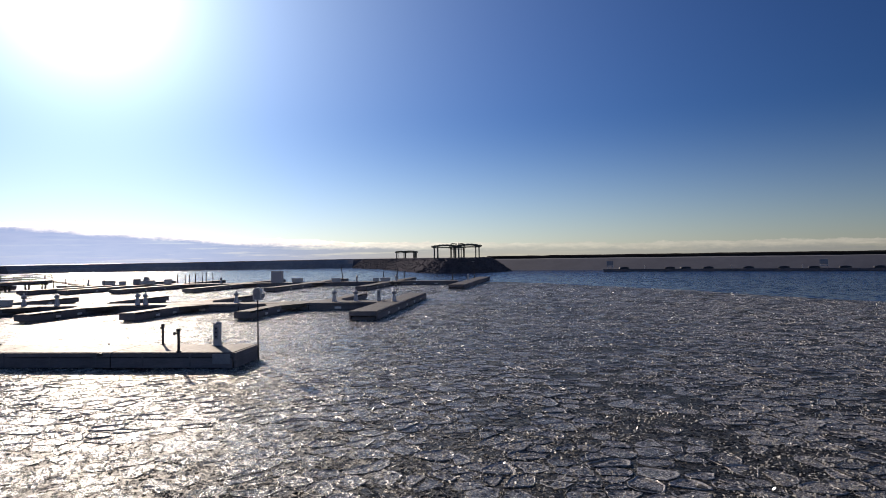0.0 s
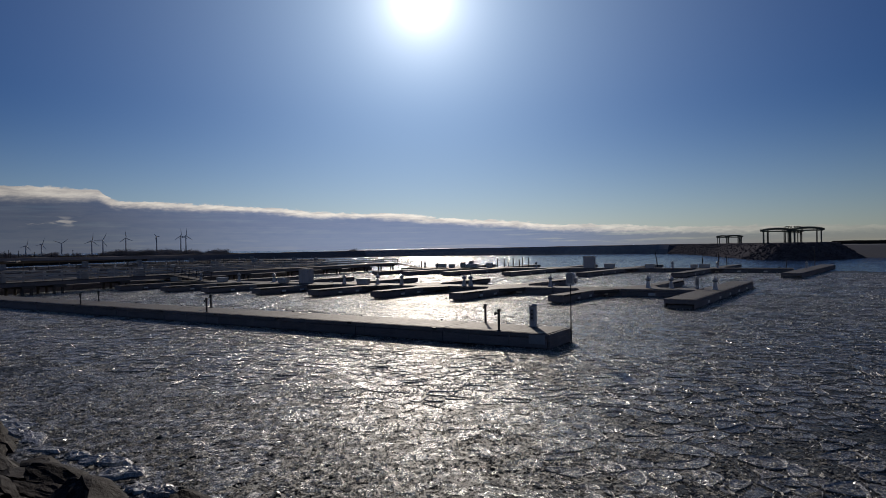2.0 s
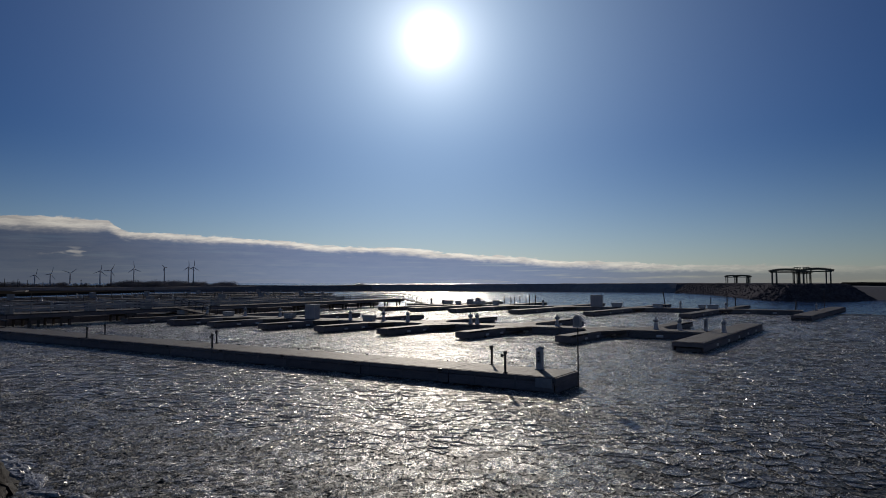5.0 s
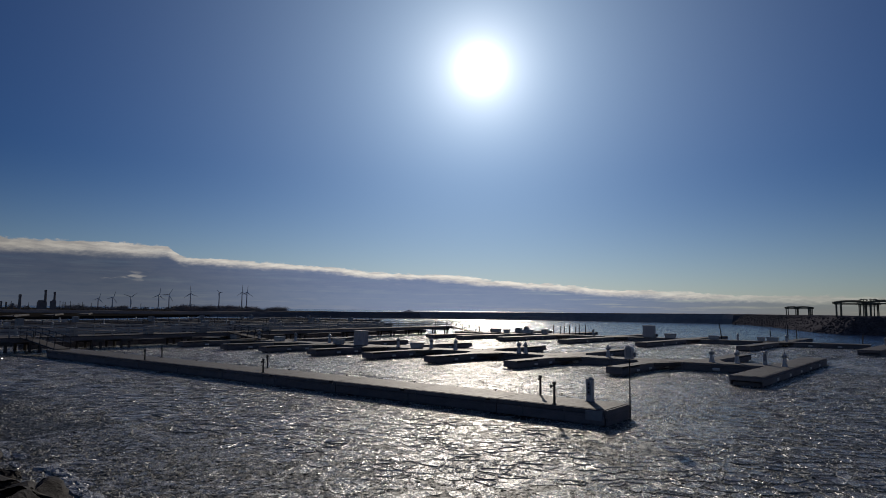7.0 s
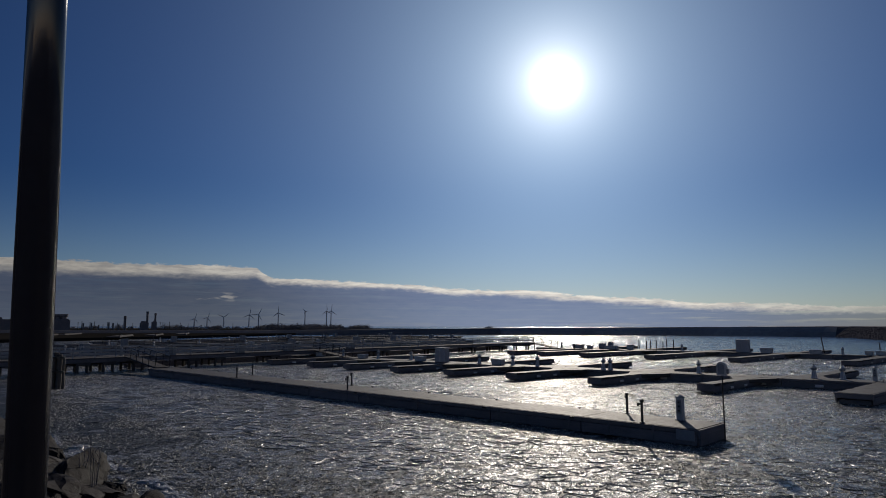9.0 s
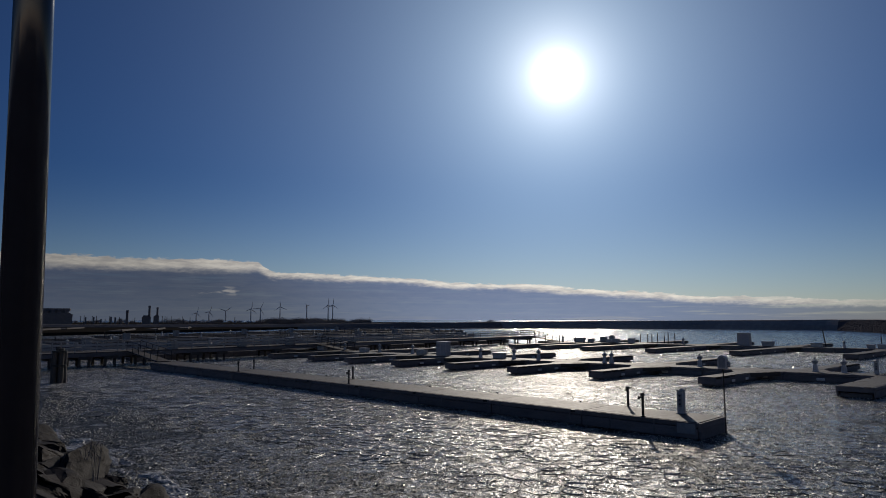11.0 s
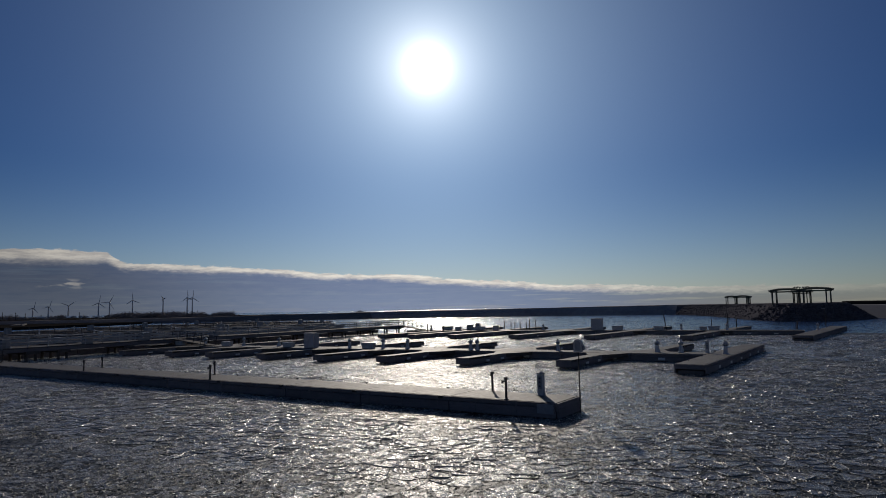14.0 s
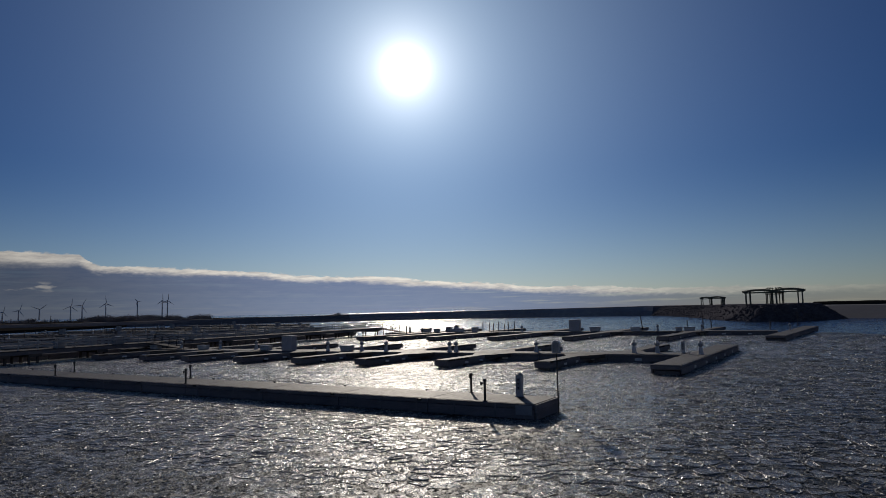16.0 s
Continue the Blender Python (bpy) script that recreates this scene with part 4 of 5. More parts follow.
# ---------------------------------------------------------------- things on the docks
def power_post(place, turn=0):
    """The square white pedestal at the end of the near dock."""
    t = thing("power_pedestal", pose(*place, 0, 0, turn), "square white power pedestal with a sloping cap and dark socket panel", "pedestal", "power pedestals")
    bm = bmesh.new()
    box(bm, (0, 0, 0.46), (0.27, 0.24, 0.92))
    bevel(bm, 0.02)
    part("body", bm, WHITE, t)
    bm = bmesh.new()
    lathe(bm, [(0.2, 0), (0.2, 0.04), (0.09, 0.1), (0.05, 0.12)], 4, (0, 0, 0.92))
    part("cap", bm, GREY, t)
    bm = bmesh.new()
    box(bm, (0, -0.127, 0.56), (0.19, 0.014, 0.55))
    panel = part("socket_panel", bm, GREY, t, "grey panel with sockets")
    for z in (0.4, 0.58, 0.74):
        bm = bmesh.new()
        rod(bm, (0, -0.13, z), (0, -0.16, z), 0.045, 0.04, 10)
        part("socket", bm, DARK_STEEL, panel)
    bm = bmesh.new()
    box(bm, (0, 0, 0.02), (0.34, 0.3, 0.04))
    part("base_plate", bm, GREY, t)
    return t


power_post((-9.62, 27.6, TOP), -4)


def dock_post(place, tall, arm, turn):
    """A slim post with a water fitting on its head."""
    t = thing("dock_post", pose(*place, 0, 0, turn), "slim dark metal post with a tap fitting on the dock edge", "post", "dock posts")
    bm = bmesh.new()
    rod(bm, (0, 0, -0.3), (0, 0, tall - 0.06), 0.055, 0.05, 10)
    part("shaft", bm, DARK_STEEL, t)
    bm = bmesh.new()
    lathe(bm, [(0.06, 0), (0.085, 0.02), (0.085, 0.1), (0.05, 0.13)], 10, (0, 0, tall - 0.12))
    part("head", bm, DARK_STEEL, t)
    if arm:
        bm = bmesh.new()
        rod(bm, (0, 0, tall - 0.18), (-0.16, 0, tall - 0.18), 0.035, 0.045, 8)
        rod(bm, (-0.16, 0, tall - 0.13), (-0.16, 0, tall - 0.26), 0.05, 0.05, 8)
        part("tap", bm, DARK_STEEL, t)
    else:
        bm = bmesh.new()
        box(bm, (-0.05, 0, tall - 0.17), (0.09, 0.08, 0.1))
        part("bracket", bm, DARK_STEEL, t)
    bm = bmesh.new()
    rod(bm, (0, 0, 0.0), (0, 0, 0.03), 0.11, 0.11, 10)
    part("flange", bm, DARK_STEEL, t)
    return t


for x, y, tall, arm in ((-12.2, 28.2, 0.9, False), (-10.58, 25.9, 0.92, True), (-31.8, 29.75, 0.83, False), (-29.75, 27.5, 0.84, True), (-44.3, 30.8, 0.78, False), (-43.1, 28.6, 0.76, False)):
    dock_post((x, y, TOP), tall, arm, 0)


def end_marker(place):
    t = thing("dock_marker", pose(*place), "thin dark pole with a white round-topped marker board", "marker", "")
    bm = bmesh.new()
    rod(bm, (0, 0, -0.9), (0.0, 0, 2.0), 0.03, 0.028, 8)
    part("pole", bm, DARK_STEEL, t)
    bm = bmesh.new()
    out = [(-0.18, 0.0), (0.18, 0.0)] + [(0.18 * math.cos(a), 0.36 + 0.18 * math.sin(a)) for a in [math.pi * i / 10 for i in range(11)]]
    prism(bm, out, -0.11, 0.11)
    bmesh.ops.transform(bm, matrix=pose(0, 0, 1.92, 90), verts=bm.verts)
    board = part("cabinet", bm, WHITE, t)
    bm = bmesh.new()
    out = [(-0.12, 0.06), (0.12, 0.06)] + [(0.12 * math.cos(a), 0.36 + 0.12 * math.sin(a)) for a in [math.pi * i / 10 for i in range(11)]]
    prism(bm, out, 0.1, 0.125)
    bmesh.ops.transform(bm, matrix=pose(0, 0, 1.92, 90), verts=bm.verts)
    part("face", bm, GREY, board, "grey face of the marker")
    bm = bmesh.new()
    box(bm, (0.23, 0, 2.1), (0.1, 0.14, 0.2))
    bevel(bm, 0.02)
    part("side_box", bm, GREY, t)


end_marker((-7.86, 27.5, TOP))


def lantern_pedestal():
    t = thing("lantern_pedestal", pose(0, 0, 0), "white waisted power pedestal with a lantern head on the dock", "pedestal", "lantern pedestals")
    bm = bmesh.new()
    lathe(bm, [(0.24, 0), (0.24, 0.05), (0.2, 0.1), (0.15, 0.45), (0.12, 0.6), (0.15, 0.63)], 8)
    part("body", bm, WHITE, t)
    bm = bmesh.new()
    lathe(bm, [(0.15, 0.63), (0.22, 0.67), (0.22, 0.8), (0.16, 0.84)], 8)
    part("lantern", bm, GREY, t)
    bm = bmesh.new()
    lathe(bm, [(0.18, 0.84), (0.17, 0.87), (0.11, 0.93), (0.06, 0.96), (0.055, 1.06)], 8)
    part("cap", bm, WHITE, t)
    return t


lantern = lantern_pedestal()
for i, (x, y) in enumerate(((-9.35, 55.9), (-7.5, 55.9), (-4.1, 54.9), (-17.75, 55.7), (-25.9, 54.95), (-25.3, 55.1), (-33.0, 55.4), (-35.9, 55.5), (-39.6, 54.9), (-45.0, 55.2), (-55.2, 55.9), (-50.2, 56.2), (-61.0, 55.6),
                            (-13.9, 105.1), (-7.5, 105.3), (4.2, 105.0), (-36.0, 105.2), (-57.5, 105.1))):
    m = pose(x, y, TOP, 0, 0, rnd.uniform(0, 45))
    if i:
        copy_thing(lantern, m)
    else:
        lantern.matrix_world = m
power_post((-5.5, 55.9, TOP), 0)


def dock_box(place, w, d, h, turn=0, label="white plastic dock box with an overhanging lid"):
    t = thing("dock_box", pose(*place, 0, 0, turn), label, "dock box", "dock boxes")
    bm = bmesh.new()
    vs = box(bm, (0, 0, h * 0.4), (w, d, h * 0.8))
    for v in vs[:4]:
        v.co.x *= 0.9
        v.co.y *= 0.88
    bevel(bm, 0.02)
    part("body", bm, WHITE, t)
    bm = bmesh.new()
    box(bm, (0, 0, h * 0.9), (w * 1.06, d * 1.08, h * 0.2))
    bevel(bm, h * 0.08)
    part("lid", bm, WHITE, t)
    bm = bmesh.new()
    box(bm, (0, -d * 0.52, h * 0.72), (0.12, 0.04, 0.1))
    part("latch", bm, STEEL, t)
    return t


for x, y, w, h in ((-48.2, 55.5, 1.25, 0.52), (-37.3, 54.95, 1.3, 0.58), (-65.0, 55.4, 1.3, 0.5), (-57.2, 55.3, 1.2, 0.5),
                   (-23.6, 105.3, 1.7, 0.7), (-17.3, 105.5, 1.5, 0.6), (-44.6, 105.2, 1.1, 0.8), (-54.3, 105.3, 2.0, 0.7), (-9.3, 105.4, 1.6, 0.6), (-10.8, 105.4, 1.0, 0.55), (-52.0, 105.2, 1.0, 0.6)):
    dock_box((x, y, TOP), w, 0.7, h, rnd.uniform(-3, 3))


def storage_cabinet(place, w, d, h, mat=None, label="upright pale grey storage cabinet standing on the dock"):
    mat = mat or WHITE
    t = thing("storage_cabinet", pose(*place), label, "cabinet", "storage cabinets")
    bm = bmesh.new()
    box(bm, (0, 0, h / 2), (w, d, h))
    bevel(bm, 0.03)
    part("body", bm, mat, t)
    for s in (-1, 1):
        bm = bmesh.new()
        box(bm, (s * w * 0.245, -d / 2 - 0.012, h * 0.5), (w * 0.46, 0.024, h * 0.88))
        leaf = part("door", bm, mat, t)
        bm = bmesh.new()
        box(bm, (s * w * 0.06, -d / 2 - 0.04, h * 0.5), (0.03, 0.04, 0.2))
        part("handle", bm, STEEL, leaf)
    bm = bmesh.new()
    box(bm, (0, 0, h + 0.02), (w + 0.08, d + 0.08, 0.05))
    part("roof", bm, mat, t)
    return t


storage_cabinet((-44.6, 54.95, TOP), 1.3, 0.9, 1.5, CABINET)
storage_cabinet((-26.9, 105.4, TOP), 1.75, 1.2, 1.85, CABINET)


def mooring_pole(place, tall, lean=0.0, head=False):
    t = thing("mooring_pole", pose(*place, 0, lean, 0), "slim dark mooring pole standing up from the dock", "pole", "mooring poles")
    bm = bmesh.new()
    rod(bm, (0, 0, -0.8), (0, 0, tall), 0.09 if not head else 0.06, 0.075 if not head else 0.05, 8)
    part("shaft", bm, PILE, t)
    bm = bmesh.new()
    if head:
        box(bm, (-0.2, 0, tall), (0.5, 0.16, 0.1))
        part("lamp_head", bm, GREY, t)
    else:
        lathe(bm, [(0.11, 0), (0.1, 0.05), (0.02, 0.12)], 8, (0, 0, tall))
        part("cap", bm, PILE, t)


for az, far, top, lean, head in ((8.67, 112, 2.95, -8, False), (3.98, 118, 2.6, 0, False), (3.37, 118, 2.05, 0, False), (-2.84, 116, 3.6, 0, True), (-0.87, 108, 1.75, 4, False), (5.2, 117, 1.9, 0, False),
                                 (22.27, 117, 2.05, 0, False), (21.68, 117, 1.95, 0, False), (21.34, 118, 1.9, 0, False), (20.89, 117, 2.1, 0, False), (20.36, 118, 1.75, 0, False),
                                 (20.06, 117, 2.2, 0, False), (19.53, 117, 2.15, 0, False), (27.6, 112, 1.6, 0, False), (29.0, 112, 1.9, 0, False), (30.2, 113, 1.9, 0, False), (31.0, 112, 1.7, 0, False)):
    x, y = at_bearing(az, far)
    mooring_pole((x, y, 0.0), top, lean, head)


def pump_unit(place):
    """Machinery at the fuel dock."""
    t = thing("pump_unit", pose(*place), "pale pump housings and a grey hose reel on the dock", "pump", "")
    for x, w, h, mat, nm in ((-1.1, 1.0, 0.95, GREY, "housing"), (0.0, 1.1, 0.6, WHITE, "tank"), (1.1, 1.2, 0.65, WHITE, "tank")):
        bm = bmesh.new()
        box(bm, (x, 0, h / 2), (w, 0.8, h))
        bevel(bm, 0.06)
        part(nm, bm, mat, t)
    bm = bmesh.new()
    rod(bm, (0.45, -0.3, 0.85), (0.45, 0.3, 0.85), 0.3, 0.3, 14)
    rod(bm, (0.45, -0.34, 0.85), (0.45, -0.3, 0.85), 0.38, 0.38, 14)
    rod(bm, (0.45, 0.3, 0.85), (0.45, 0.34, 0.85), 0.38, 0.38, 14)
    part("hose_reel", bm, GREY, t)
    bm = bmesh.new()
    rod(bm, (-0.2, 0, 0.5), (0.4, 0, 0.95), 0.06, 0.06, 6)
    part("arm", bm, DARK_STEEL, t)


pump_unit((-48.6, 105.3, TOP))


# ---------------------------------------------------------------- the fixed pier
def fixed_pier(x0, x1, y0, y1, deck, bents, panels):
    t = thing("pier", pose(0, 0, 0), "long fixed timber pier on paired piles with pale railings", "pier", "piers")
    n = round((y1 - y0) / 6)
    step = (y1 - y0) / n
    for i in range(n):
        bm = bmesh.new()
        box(bm, ((x0 + x1) / 2, y0 + (i + 0.5) * step, deck - 0.06), (x1 - x0, step - 0.03, 0.12))
        part("deck_section", bm, PIER_WOOD, t)
    for x in (x0 + 0.1, x1 - 0.1):
        bm = bmesh.new()
        box(bm, (x, (y0 + y1) / 2, deck - 0.29), (0.2, y1 - y0, 0.34))
        part("beam", bm, FASCIA, t)
    for y in bents:
        for x in (x0 + 0.35, x1 - 0.3):
            for dy in (-0.45, 0.45):
                bm = bmesh.new()
                rod(bm, (x, y + dy, -1.5), (x, y + dy, deck - 0.12), 0.16, 0.14, 9)
                part("support_post", bm, PILE, t)
        bm = bmesh.new()
        box(bm, ((x0 + x1) / 2, y, deck - 0.55), (x1 - x0 + 0.1, 1.3, 0.3))
        part("crosshead", bm, PILE, t)
    post = bmesh.new()
    box(post, (0, 0, 0.5), (0.09, 0.09, 1.04))
    post = mesh_of("rail_post", post, RAIL_PAINT)
    m = round((y1 - y0) / 2.0)
    for x in (x0 + 0.05, x1 - 0.05):
        for i in range(m + 1):
            ob = new("rail_post", post)
            ob.parent, ob.location = t, (x, lerp(y0 + 0.05, y1 - 0.05, i / m), deck)
        for h in (0.3, 0.64, 1.0):
            bm = bmesh.new()
            box(bm, (x, (y0 + y1) / 2, deck + h), (0.05 if h < 1 else 0.14, y1 - y0, 0.12 if h < 1 else 0.06))
            part("rail", bm, RAIL_PAINT, t)
    bm = bmesh.new()
    for h in (0.3, 0.64, 1.0):
        box(bm, ((x0 + x1) / 2, y1 - 0.05, deck + h), (x1 - x0 - 0.25, 0.05, 0.1))
    part("end_rail", bm, RAIL_PAINT, t)
    for y, w, h in panels:
        storage_cabinet((x1 - 0.6, y, deck), 0.9, w, h, GREY, "grey service cabinet standing on the pier")
    return t


fixed_pier(-69.4, -66.0, 20.0, 109.5, 1.42, (21.5, 24.5, 27.0, 29.4, 32.4, 38.4, 41.6, 49.1, 57.8, 68.5, 81.0, 90.2, 98.6, 107.6), ((44.5, 0.8, 0.8), (51.5, 1.0, 0.85), (62.0, 0.9, 0.75), (36.0, 0.8, 0.8)))


def gangway(a, b, wide):
    a, b = Vector(a), Vector(b)
    d = b - a
    length = d.length
    t = thing("gangway", Matrix.Translation(a) @ d.to_track_quat("X", "Z").to_matrix().to_4x4(), "sloping metal gangway with hand rails down to the floating dock", "gangway", "gangways")
    bm = bmesh.new()
    box(bm, (length / 2, 0, -0.05), (length, wide, 0.1))
    part("walkway", bm, PIER_WOOD, t)
    for y in (-wide / 2, wide / 2):
        bm = bmesh.new()
        rod(bm, (0, y, 1.0), (length, y, 1.0), 0.035, 0.035, 6)
        rod(bm, (0, y, 0.5), (length, y, 0.5), 0.03, 0.03, 6)
        for i in range(6):
            rod(bm, (length * i / 5, y, 0), (length * i / 5, y, 1.0), 0.03, 0.03, 6)
        part("hand_rail", bm, DARK_STEEL, t)


gangway((-66.1, 31.6, 1.45), (-58.4, 30.8, 0.72), 1.3)
gangway((-66.0, 108.5, 1.45), (-59.5, 105.6, 0.72), 1.2)
gangway((-66.1, 55.6, 1.45), (-68.0 + 8.0, 55.6, 0.72), 1.2)

# docks on the far side of the pier
def plain_finger(length, wide):
    t = thing("finger_dock", pose(0, 0, 0), "distant narrow finger dock, pale deck on a dark float", "dock", "finger docks")
    for nm, mat, c, size in (("deck", DECK, (0, length / 2, TOP - 0.05), (wide, length, 0.1)), ("side_beam", FASCIA, (0, length / 2, TOP - 0.2), (wide + 0.1, length - 0.05, 0.18)),
                             ("float", FLOAT, (0, length / 2, 0.1), (wide - 0.1, length * 0.85, 0.6))):
        bm = bmesh.new()
        box(bm, c, size)
        bevel(bm, 0.02)
        part(nm, bm, mat, t)
    return t


plain = plain_finger(10.5, 1.3)
plain.matrix_world = pose(-78.0, 60.2, 0, 0, 0, -7.5)
for y, x0, length in ((38.5, -120, 49), (58.0, -150, 79), (80.0, -172, 101), (103.0, -178, 107), (128.0, -190, 94), (156.0, -200, 80), (190.0, -205, 58)):
    dock_run("floating_dock", pose(x0, y, 0), length, 2.2, 10.0, "floating walkway beyond the pier with a pale deck", "harbour docks", cleats=False)
    for i in range(int(length / 9)):
        x = x0 + 4 + 9 * i
        copy_thing(plain, pose(x, y + 2.22, 0, 0, 0, -7.5))
        copy_thing(plain, pose(x + 2, y - 0.02, 0, 0, 0, 180 - 7.5))
        if i % 2:
            copy_thing(lantern, pose(x + 3.5, y + 1.1, TOP, 0, 0, 20))
        if i % 4 == 1:
            dock_box((x + 5.5, y + 1.2, TOP), 1.4, 0.7, 0.6)
        if i % 5 == 2:
            storage_cabinet((x + 1.0, y + 1.2, TOP), 1.3, 0.9, 1.3, GREY, "grey storage cabinet standing on a distant dock")
for y, x0, n in ((38.5, -118, 5), (58.0, -146, 8), (80.0, -168, 10), (103.0, -174, 10), (128.0, -186, 9)):
    for i in range(n):
        mooring_pole((x0 + 9.0 * i + 6.5, y + 2.45, 0.0), rnd.uniform(1.5, 2.1))
dock_run("floating_dock", pose(-71.2, 34.0, 0, 0, 0, 90), 74.0, 1.6, 6.0, "narrow floating dock alongside the pier", "harbour docks", cleats=False)

# the dock along the far wall
a = math.degrees(math.atan2(-28.5, 57.3))
far_run = dock_run("floating_dock", pose(44.8, 179.5, 0, 0, 0, a), 110.0, 2.0, 10.0, "dark floating dock along the far harbour wall", "harbour docks", cleats=False)
far_at = pose(44.8, 179.5, 0, 0, 0, a)


def notice_board(u):
    m = far_at @ pose(u, 1.0, TOP)
    t = thing("notice_board", m, "dark blank board on a white frame standing on the dock", "sign", "notice boards")
    bm = bmesh.new()
    box(bm, (0, 0, 1.55), (1.8, 0.08, 1.15))
    bevel(bm, 0.02)
    part("board", bm, GREY, t)
    for x in (-0.75, 0.75):
        bm = bmesh.new()
        box(bm, (x, 0.07, 0.9), (0.12, 0.06, 1.8))
        part("leg", bm, WHITE, t)
    bm = bmesh.new()
    box(bm, (0, 0.07, 0.62), (2.1, 0.06, 0.14))
    part("crossbar", bm, WHITE, t)


notice_board(1.6)
notice_board(53.0)


def hull_hump(u, w):
    m = far_at @ pose(u, 0.9, TOP)
    t = thing("covered_dinghy", m, "small upturned dinghy under a dark cover on the dock", "boat", "covered dinghies")
    bm = bmesh.new()
    rows = []
    for i in range(9):
        v = i / 8
        half = 0.55 * math.sin(math.pi * min(1.0, 0.15 + v * 0.85)) ** 0.6 + 0.02
        h = 0.62 * (0.35 + 0.65 * math.sin(math.pi * (0.12 + 0.76 * v)))
        rows.append([bm.verts.new((lerp(-w / 2, w / 2, v), half * math.cos(a), h * math.sin(a))) for a in [math.pi * k / 8 for k in range(9)]])
    for p, q in zip(rows, rows[1:]):
        for k in range(8):
            bm.faces.new((p[k], q[k], q[k + 1], p[k + 1]))
    bm.faces.new(rows[0])
    bm.faces.new(rows[-1][::-1])
    bmesh.ops.recalc_face_normals(bm, faces=bm.faces)
    part("cover", bm, DARK_STEEL, t, smooth=True)
    bm = bmesh.new()
    rod(bm, (-w / 2, 0, 0.3), (w / 2, 0, 0.3), 0.03, 0.03, 6)
    part("keel", bm, DARK_STEEL, t)


for u in (5.5, 17.5, 21.5, 27, 36.5, 44.5, 51.0, 57.5, 64.5, 75, 82, 88, 96):
    hull_hump(u, 2.6)
for u in (11.0, 32.5, 48.5, 70.0, 85.0):
    t = thing("bollard", far_at @ pose(u, 1.0, TOP), "small white bollard on the far dock", "bollard", "white bollards")
    bm = bmesh.new()
    lathe(bm, [(0.14, 0), (0.12, 0.5), (0.16, 0.55), (0.16, 0.85), (0.05, 0.95)], 8)
    part("shaft", bm, WHITE, t)


# ---------------------------------------------------------------- the near shore
def bank(x, y):
    s = shore(x)
    u = (y - 1.0) / (s + 0.6 - 1.0)
    return lerp(2.85, -0.25, max(0.0, min(1.0, u)) ** 0.75)


bm = bmesh.new()
cols = [-130 + 2.0 * i for i in range(115)]
offs = (-60, -8, 0, 1.0, 1.4, 2.0, 2.8, 4.0, 5.5, 7.0, 8.5, 10.5, 13.5)
rows = [[bm.verts.new((x, y, bank(x, y) + (0.12 * noise.noise(Vector((x * 0.5, y * 0.5, 2))) if y > 1.4 else 0.0))) for x in cols] for y in offs]
for a, b in zip(rows, rows[1:]):
    for i in range(len(cols) - 1):
        bm.faces.new((a[i], a[i + 1], b[i + 1], b[i]))
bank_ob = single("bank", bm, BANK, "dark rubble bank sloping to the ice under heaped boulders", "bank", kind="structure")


def boulder_mesh(seed):
    """A split slab: a ball cut by planes, its faces roughened at three sizes."""
    rng = random.Random(seed)
    bm = bmesh.new()
    bmesh.ops.create_icosphere(bm, subdivisions=4, radius=1.0)
    cuts = [(Vector((rng.gauss(0, 1), rng.gauss(0, 1), rng.gauss(0, 1))).normalized(), rng.uniform(0.36, 0.66)) for _ in range(13)]
    push = Vector((seed * 3.1, 0, 0))
    for v in bm.verts:
        for n, d in cuts:
            over = v.co.dot(n) - d
            if over > 0:
                v.co -= n * over
        p = v.co.copy()
        v.co += 0.025 * noise.noise_vector(p * 2.2 + push) + 0.025 * noise.noise_vector(p * 5.5 + push)
        layer = noise.noise(Vector((p.x * 1.2, p.y * 1.2, p.z * 9.0)) + push)
        v.co += 0.05 * layer * Vector((p.x, p.y, 0)) + 0.035 * noise.noise_vector(p * 13 + push)
        v.co.x *= 1.5
        v.co.z *= 0.42
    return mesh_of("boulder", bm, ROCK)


boulders = [boulder_mesh(s) for s in range(10)]
rr = random.Random(11)
count = 0
while count < 230:
    x = rr.uniform(-42, -4) if count < 180 else rr.uniform(-70, 6)
    s = shore(x)
    size = rr.uniform(0.7, 1.5) if x < -12 else rr.uniform(0.5, 1.1) if x < -6 else rr.uniform(0.3, 0.5)
    y = rr.uniform(2.6, s + 0.5 - size * 0.35)
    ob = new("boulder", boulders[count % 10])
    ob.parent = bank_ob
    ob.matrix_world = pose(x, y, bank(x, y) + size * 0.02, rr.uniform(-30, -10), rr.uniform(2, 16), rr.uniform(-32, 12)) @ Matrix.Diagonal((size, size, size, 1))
    count += 1

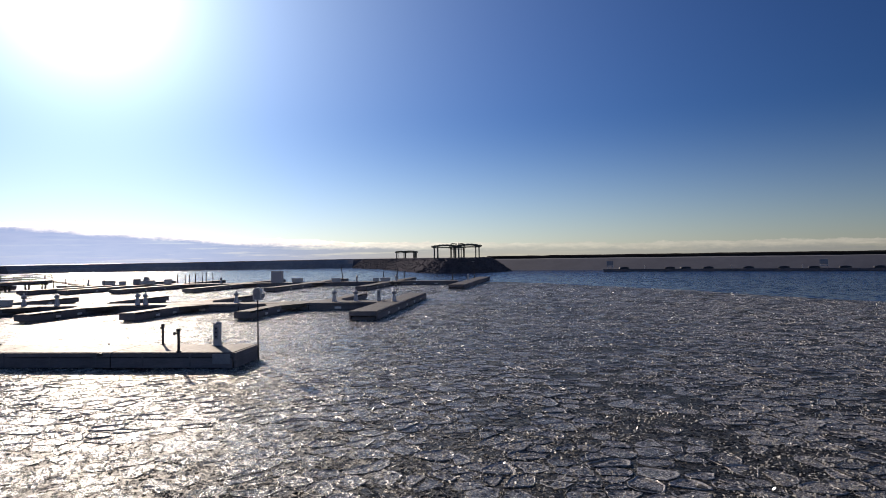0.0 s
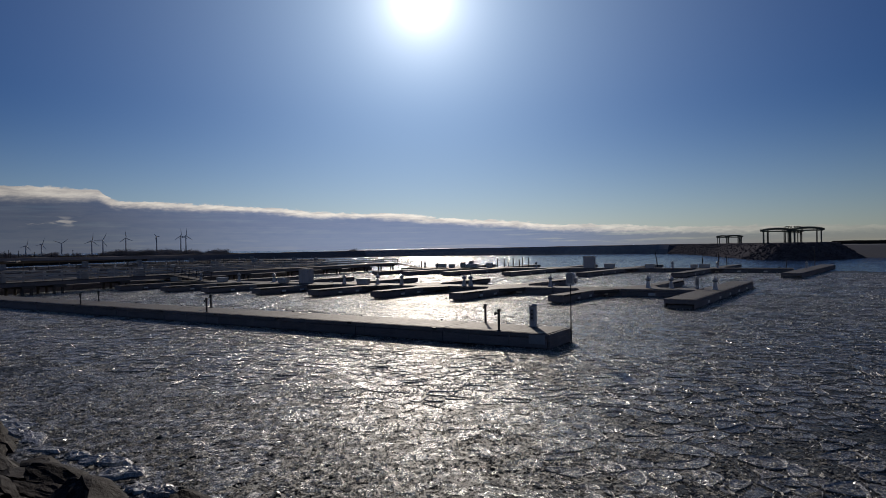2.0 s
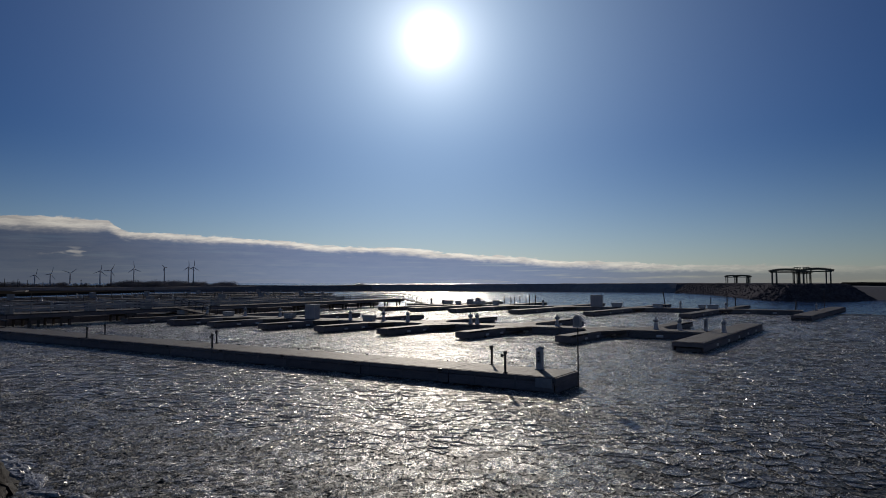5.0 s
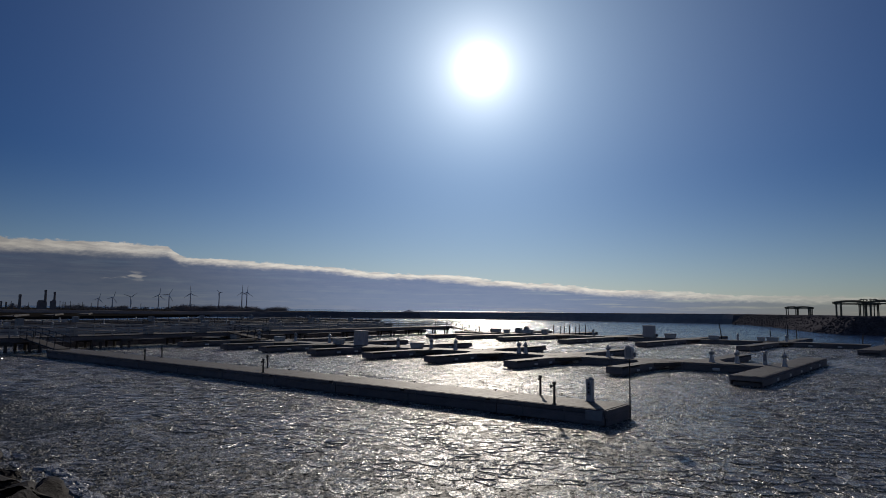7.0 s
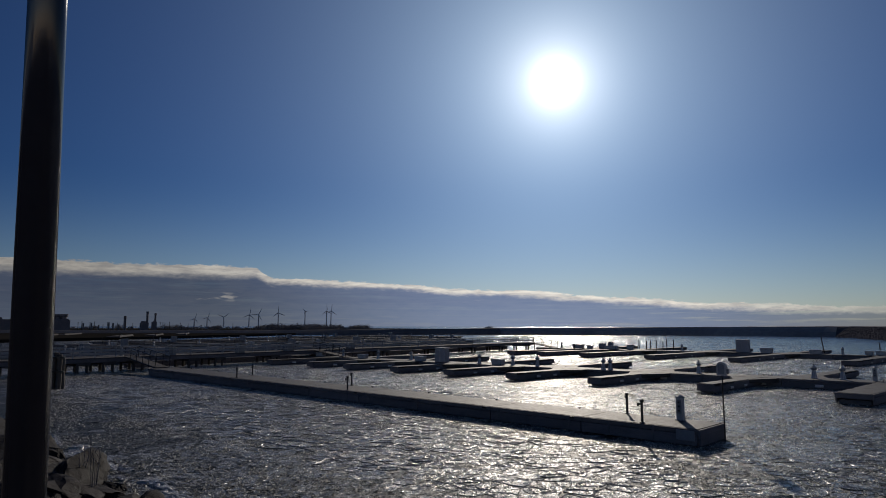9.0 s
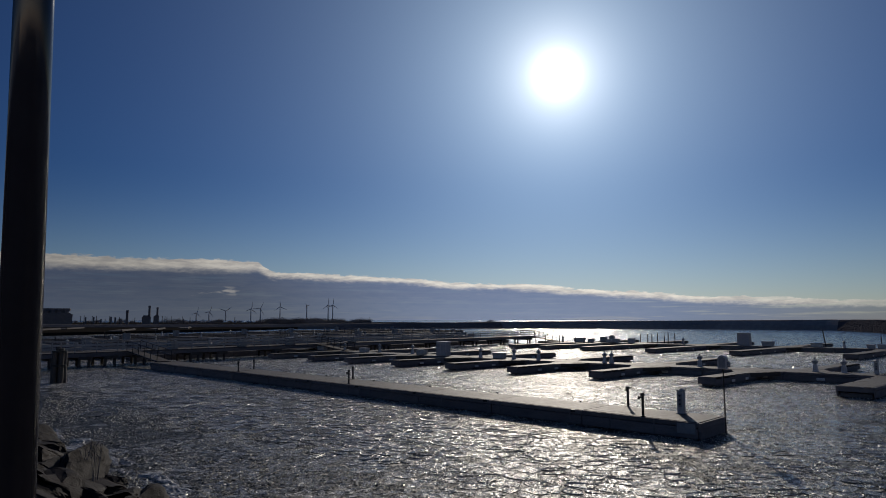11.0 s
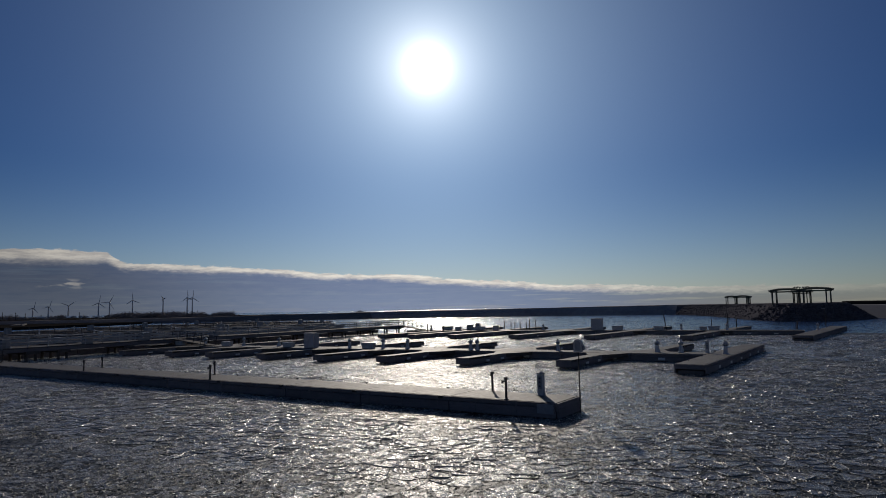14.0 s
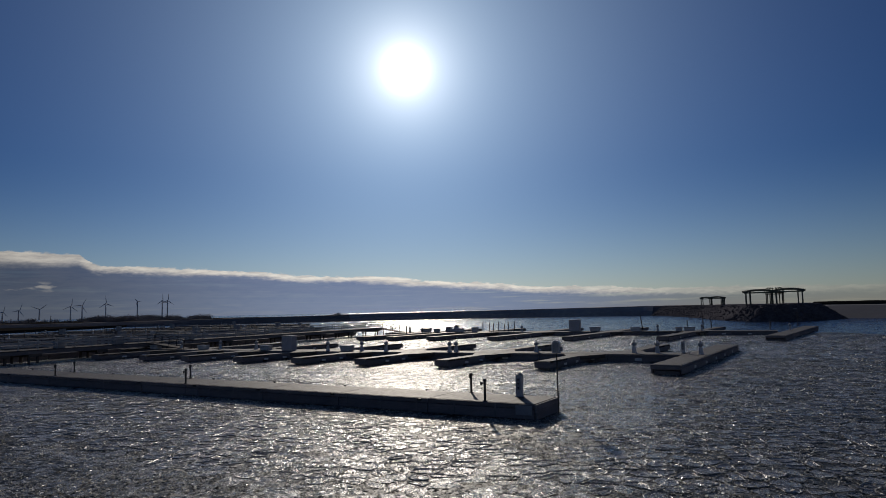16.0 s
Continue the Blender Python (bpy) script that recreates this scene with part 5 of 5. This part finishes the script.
# ice frozen on to the waterline
for i in range(30):
    x = -8.5 - i * 0.9 + rr.uniform(-0.3, 0.3)
    y = shore(x) + rr.uniform(0.35, 1.05)
    bm = bmesh.new()
    long, wide, tall = rr.uniform(0.25, 0.8), rr.uniform(0.15, 0.4), rr.uniform(0.015, 0.055)
    rings = []
    for k in range(6):
        u = 1 - k / 6
        ring = []
        for j in range(22):
            a = 2 * math.pi * j / 22
            p = Vector((math.cos(a), math.sin(a), i * 1.7))
            edge = 1 + 0.55 * noise.noise(p * 1.3) + 0.25 * noise.noise(p * 3.5)
            q = Vector((math.cos(a) * u * edge * long, math.sin(a) * u * edge * wide, 0))
            lift = tall * (1 - u * u) ** 0.5 * (1 + 1.1 * noise.noise(q * 6 + p)) if k else -0.06
            ring.append(bm.verts.new(q + Vector((0, 0, lift))))
        rings.append(ring)
    for p, q in zip(rings, rings[1:]):
        for j in range(22):
            bm.faces.new((p[j], p[(j + 1) % 22], q[(j + 1) % 22], q[j]))
    bm.faces.new(rings[-1])
    bm.faces.new(rings[0][::-1])
    t = single("shore_ice", bm, SHORE_ICE, "lumpy patch of white ice frozen against the boulders", "ice", "ice patches on the shore")
    t.matrix_world = pose(x, y, 0.03, rr.uniform(-4, 4), rr.uniform(-4, 4), rr.uniform(-25, 25))

# a mooring dolphin off the root of the pier
t = thing("mooring_dolphin", pose(-51.3, 19.2, 0), "stout dark cluster of piles bound together in the ice", "dolphin")
for i, (x, y) in enumerate(((-0.2, 0.0), (0.2, 0.05), (0.0, 0.32), (0.02, -0.3))):
    bm = bmesh.new()
    rod(bm, (x * 1.3, y * 1.3, -1.5), (x, y, 2.6 - 0.12 * i), 0.2, 0.18, 10)
    part("support_post", bm, PILE, t)
for z in (1.2, 2.2):
    bm = bmesh.new()
    rod(bm, (0, 0, z), (0, 0, z + 0.12), 0.5, 0.5, 14)
    part("band", bm, DARK_STEEL, t)

# the lamp post beside the path
post = thing("lamp_post", pose(-2.989, 1.058, 2.8, 1.3, -0.44, 0), "round dark painted steel lamp post beside the path", "lamp post")
bm = bmesh.new()
rod(bm, (0, 0, 0), (0, 0, 7.5), 0.079, 0.071, 28)
part("shaft", bm, POST_PAINT, post, smooth=True)
bm = bmesh.new()
lathe(bm, [(0.13, -0.1), (0.13, 0.06), (0.09, 0.1)], 20)
part("base", bm, DARK_STEEL, post)

# bare stalks among the boulders
for x, y, tall in ((-17.6, 7.6, 0.95), (-17.9, 7.8, 0.8), (-19.3, 8.0, 0.6)):
    t = thing("dry_stalk", pose(x, y, bank(x, y)), "bare dry shrub stalk between the boulders", "shrub", "dry shrubs")
    rng = random.Random(int(tall * 100))
    for _ in range(3):
        bm = bmesh.new()
        tip = Vector((rng.gauss(0, 0.14), rng.gauss(0, 0.1), tall * rng.uniform(0.75, 1.2) + 0.35))
        rod(bm, (0, 0, -0.1), tip, 0.009, 0.004, 5)
        for _ in range(3):
            p = tip * rng.uniform(0.5, 0.95)
            rod(bm, p, p + Vector((rng.gauss(0, 0.1), rng.gauss(0, 0.08), rng.uniform(0.08, 0.25))), 0.007, 0.004, 4)
        part("stem", bm, BRANCH, t)

# ---------------------------------------------------------------- the floes nearest the path, one by one
for poly in near_floes:
    verts, faces, rims = [], [], []
    cx, cy = floe_shape(poly, verts, faces, rims)
    ob = new("floe", from_lists("floe", [(x - cx, y - cy, z) for x, y, z in verts], faces, NEAR_ICE))
    ob.data.materials.append(RIM_ICE)
    ob.data.polygons.foreach_set("material_index", rims)
    ob.parent, ob.location = ice_sheet, (cx, cy, 0)
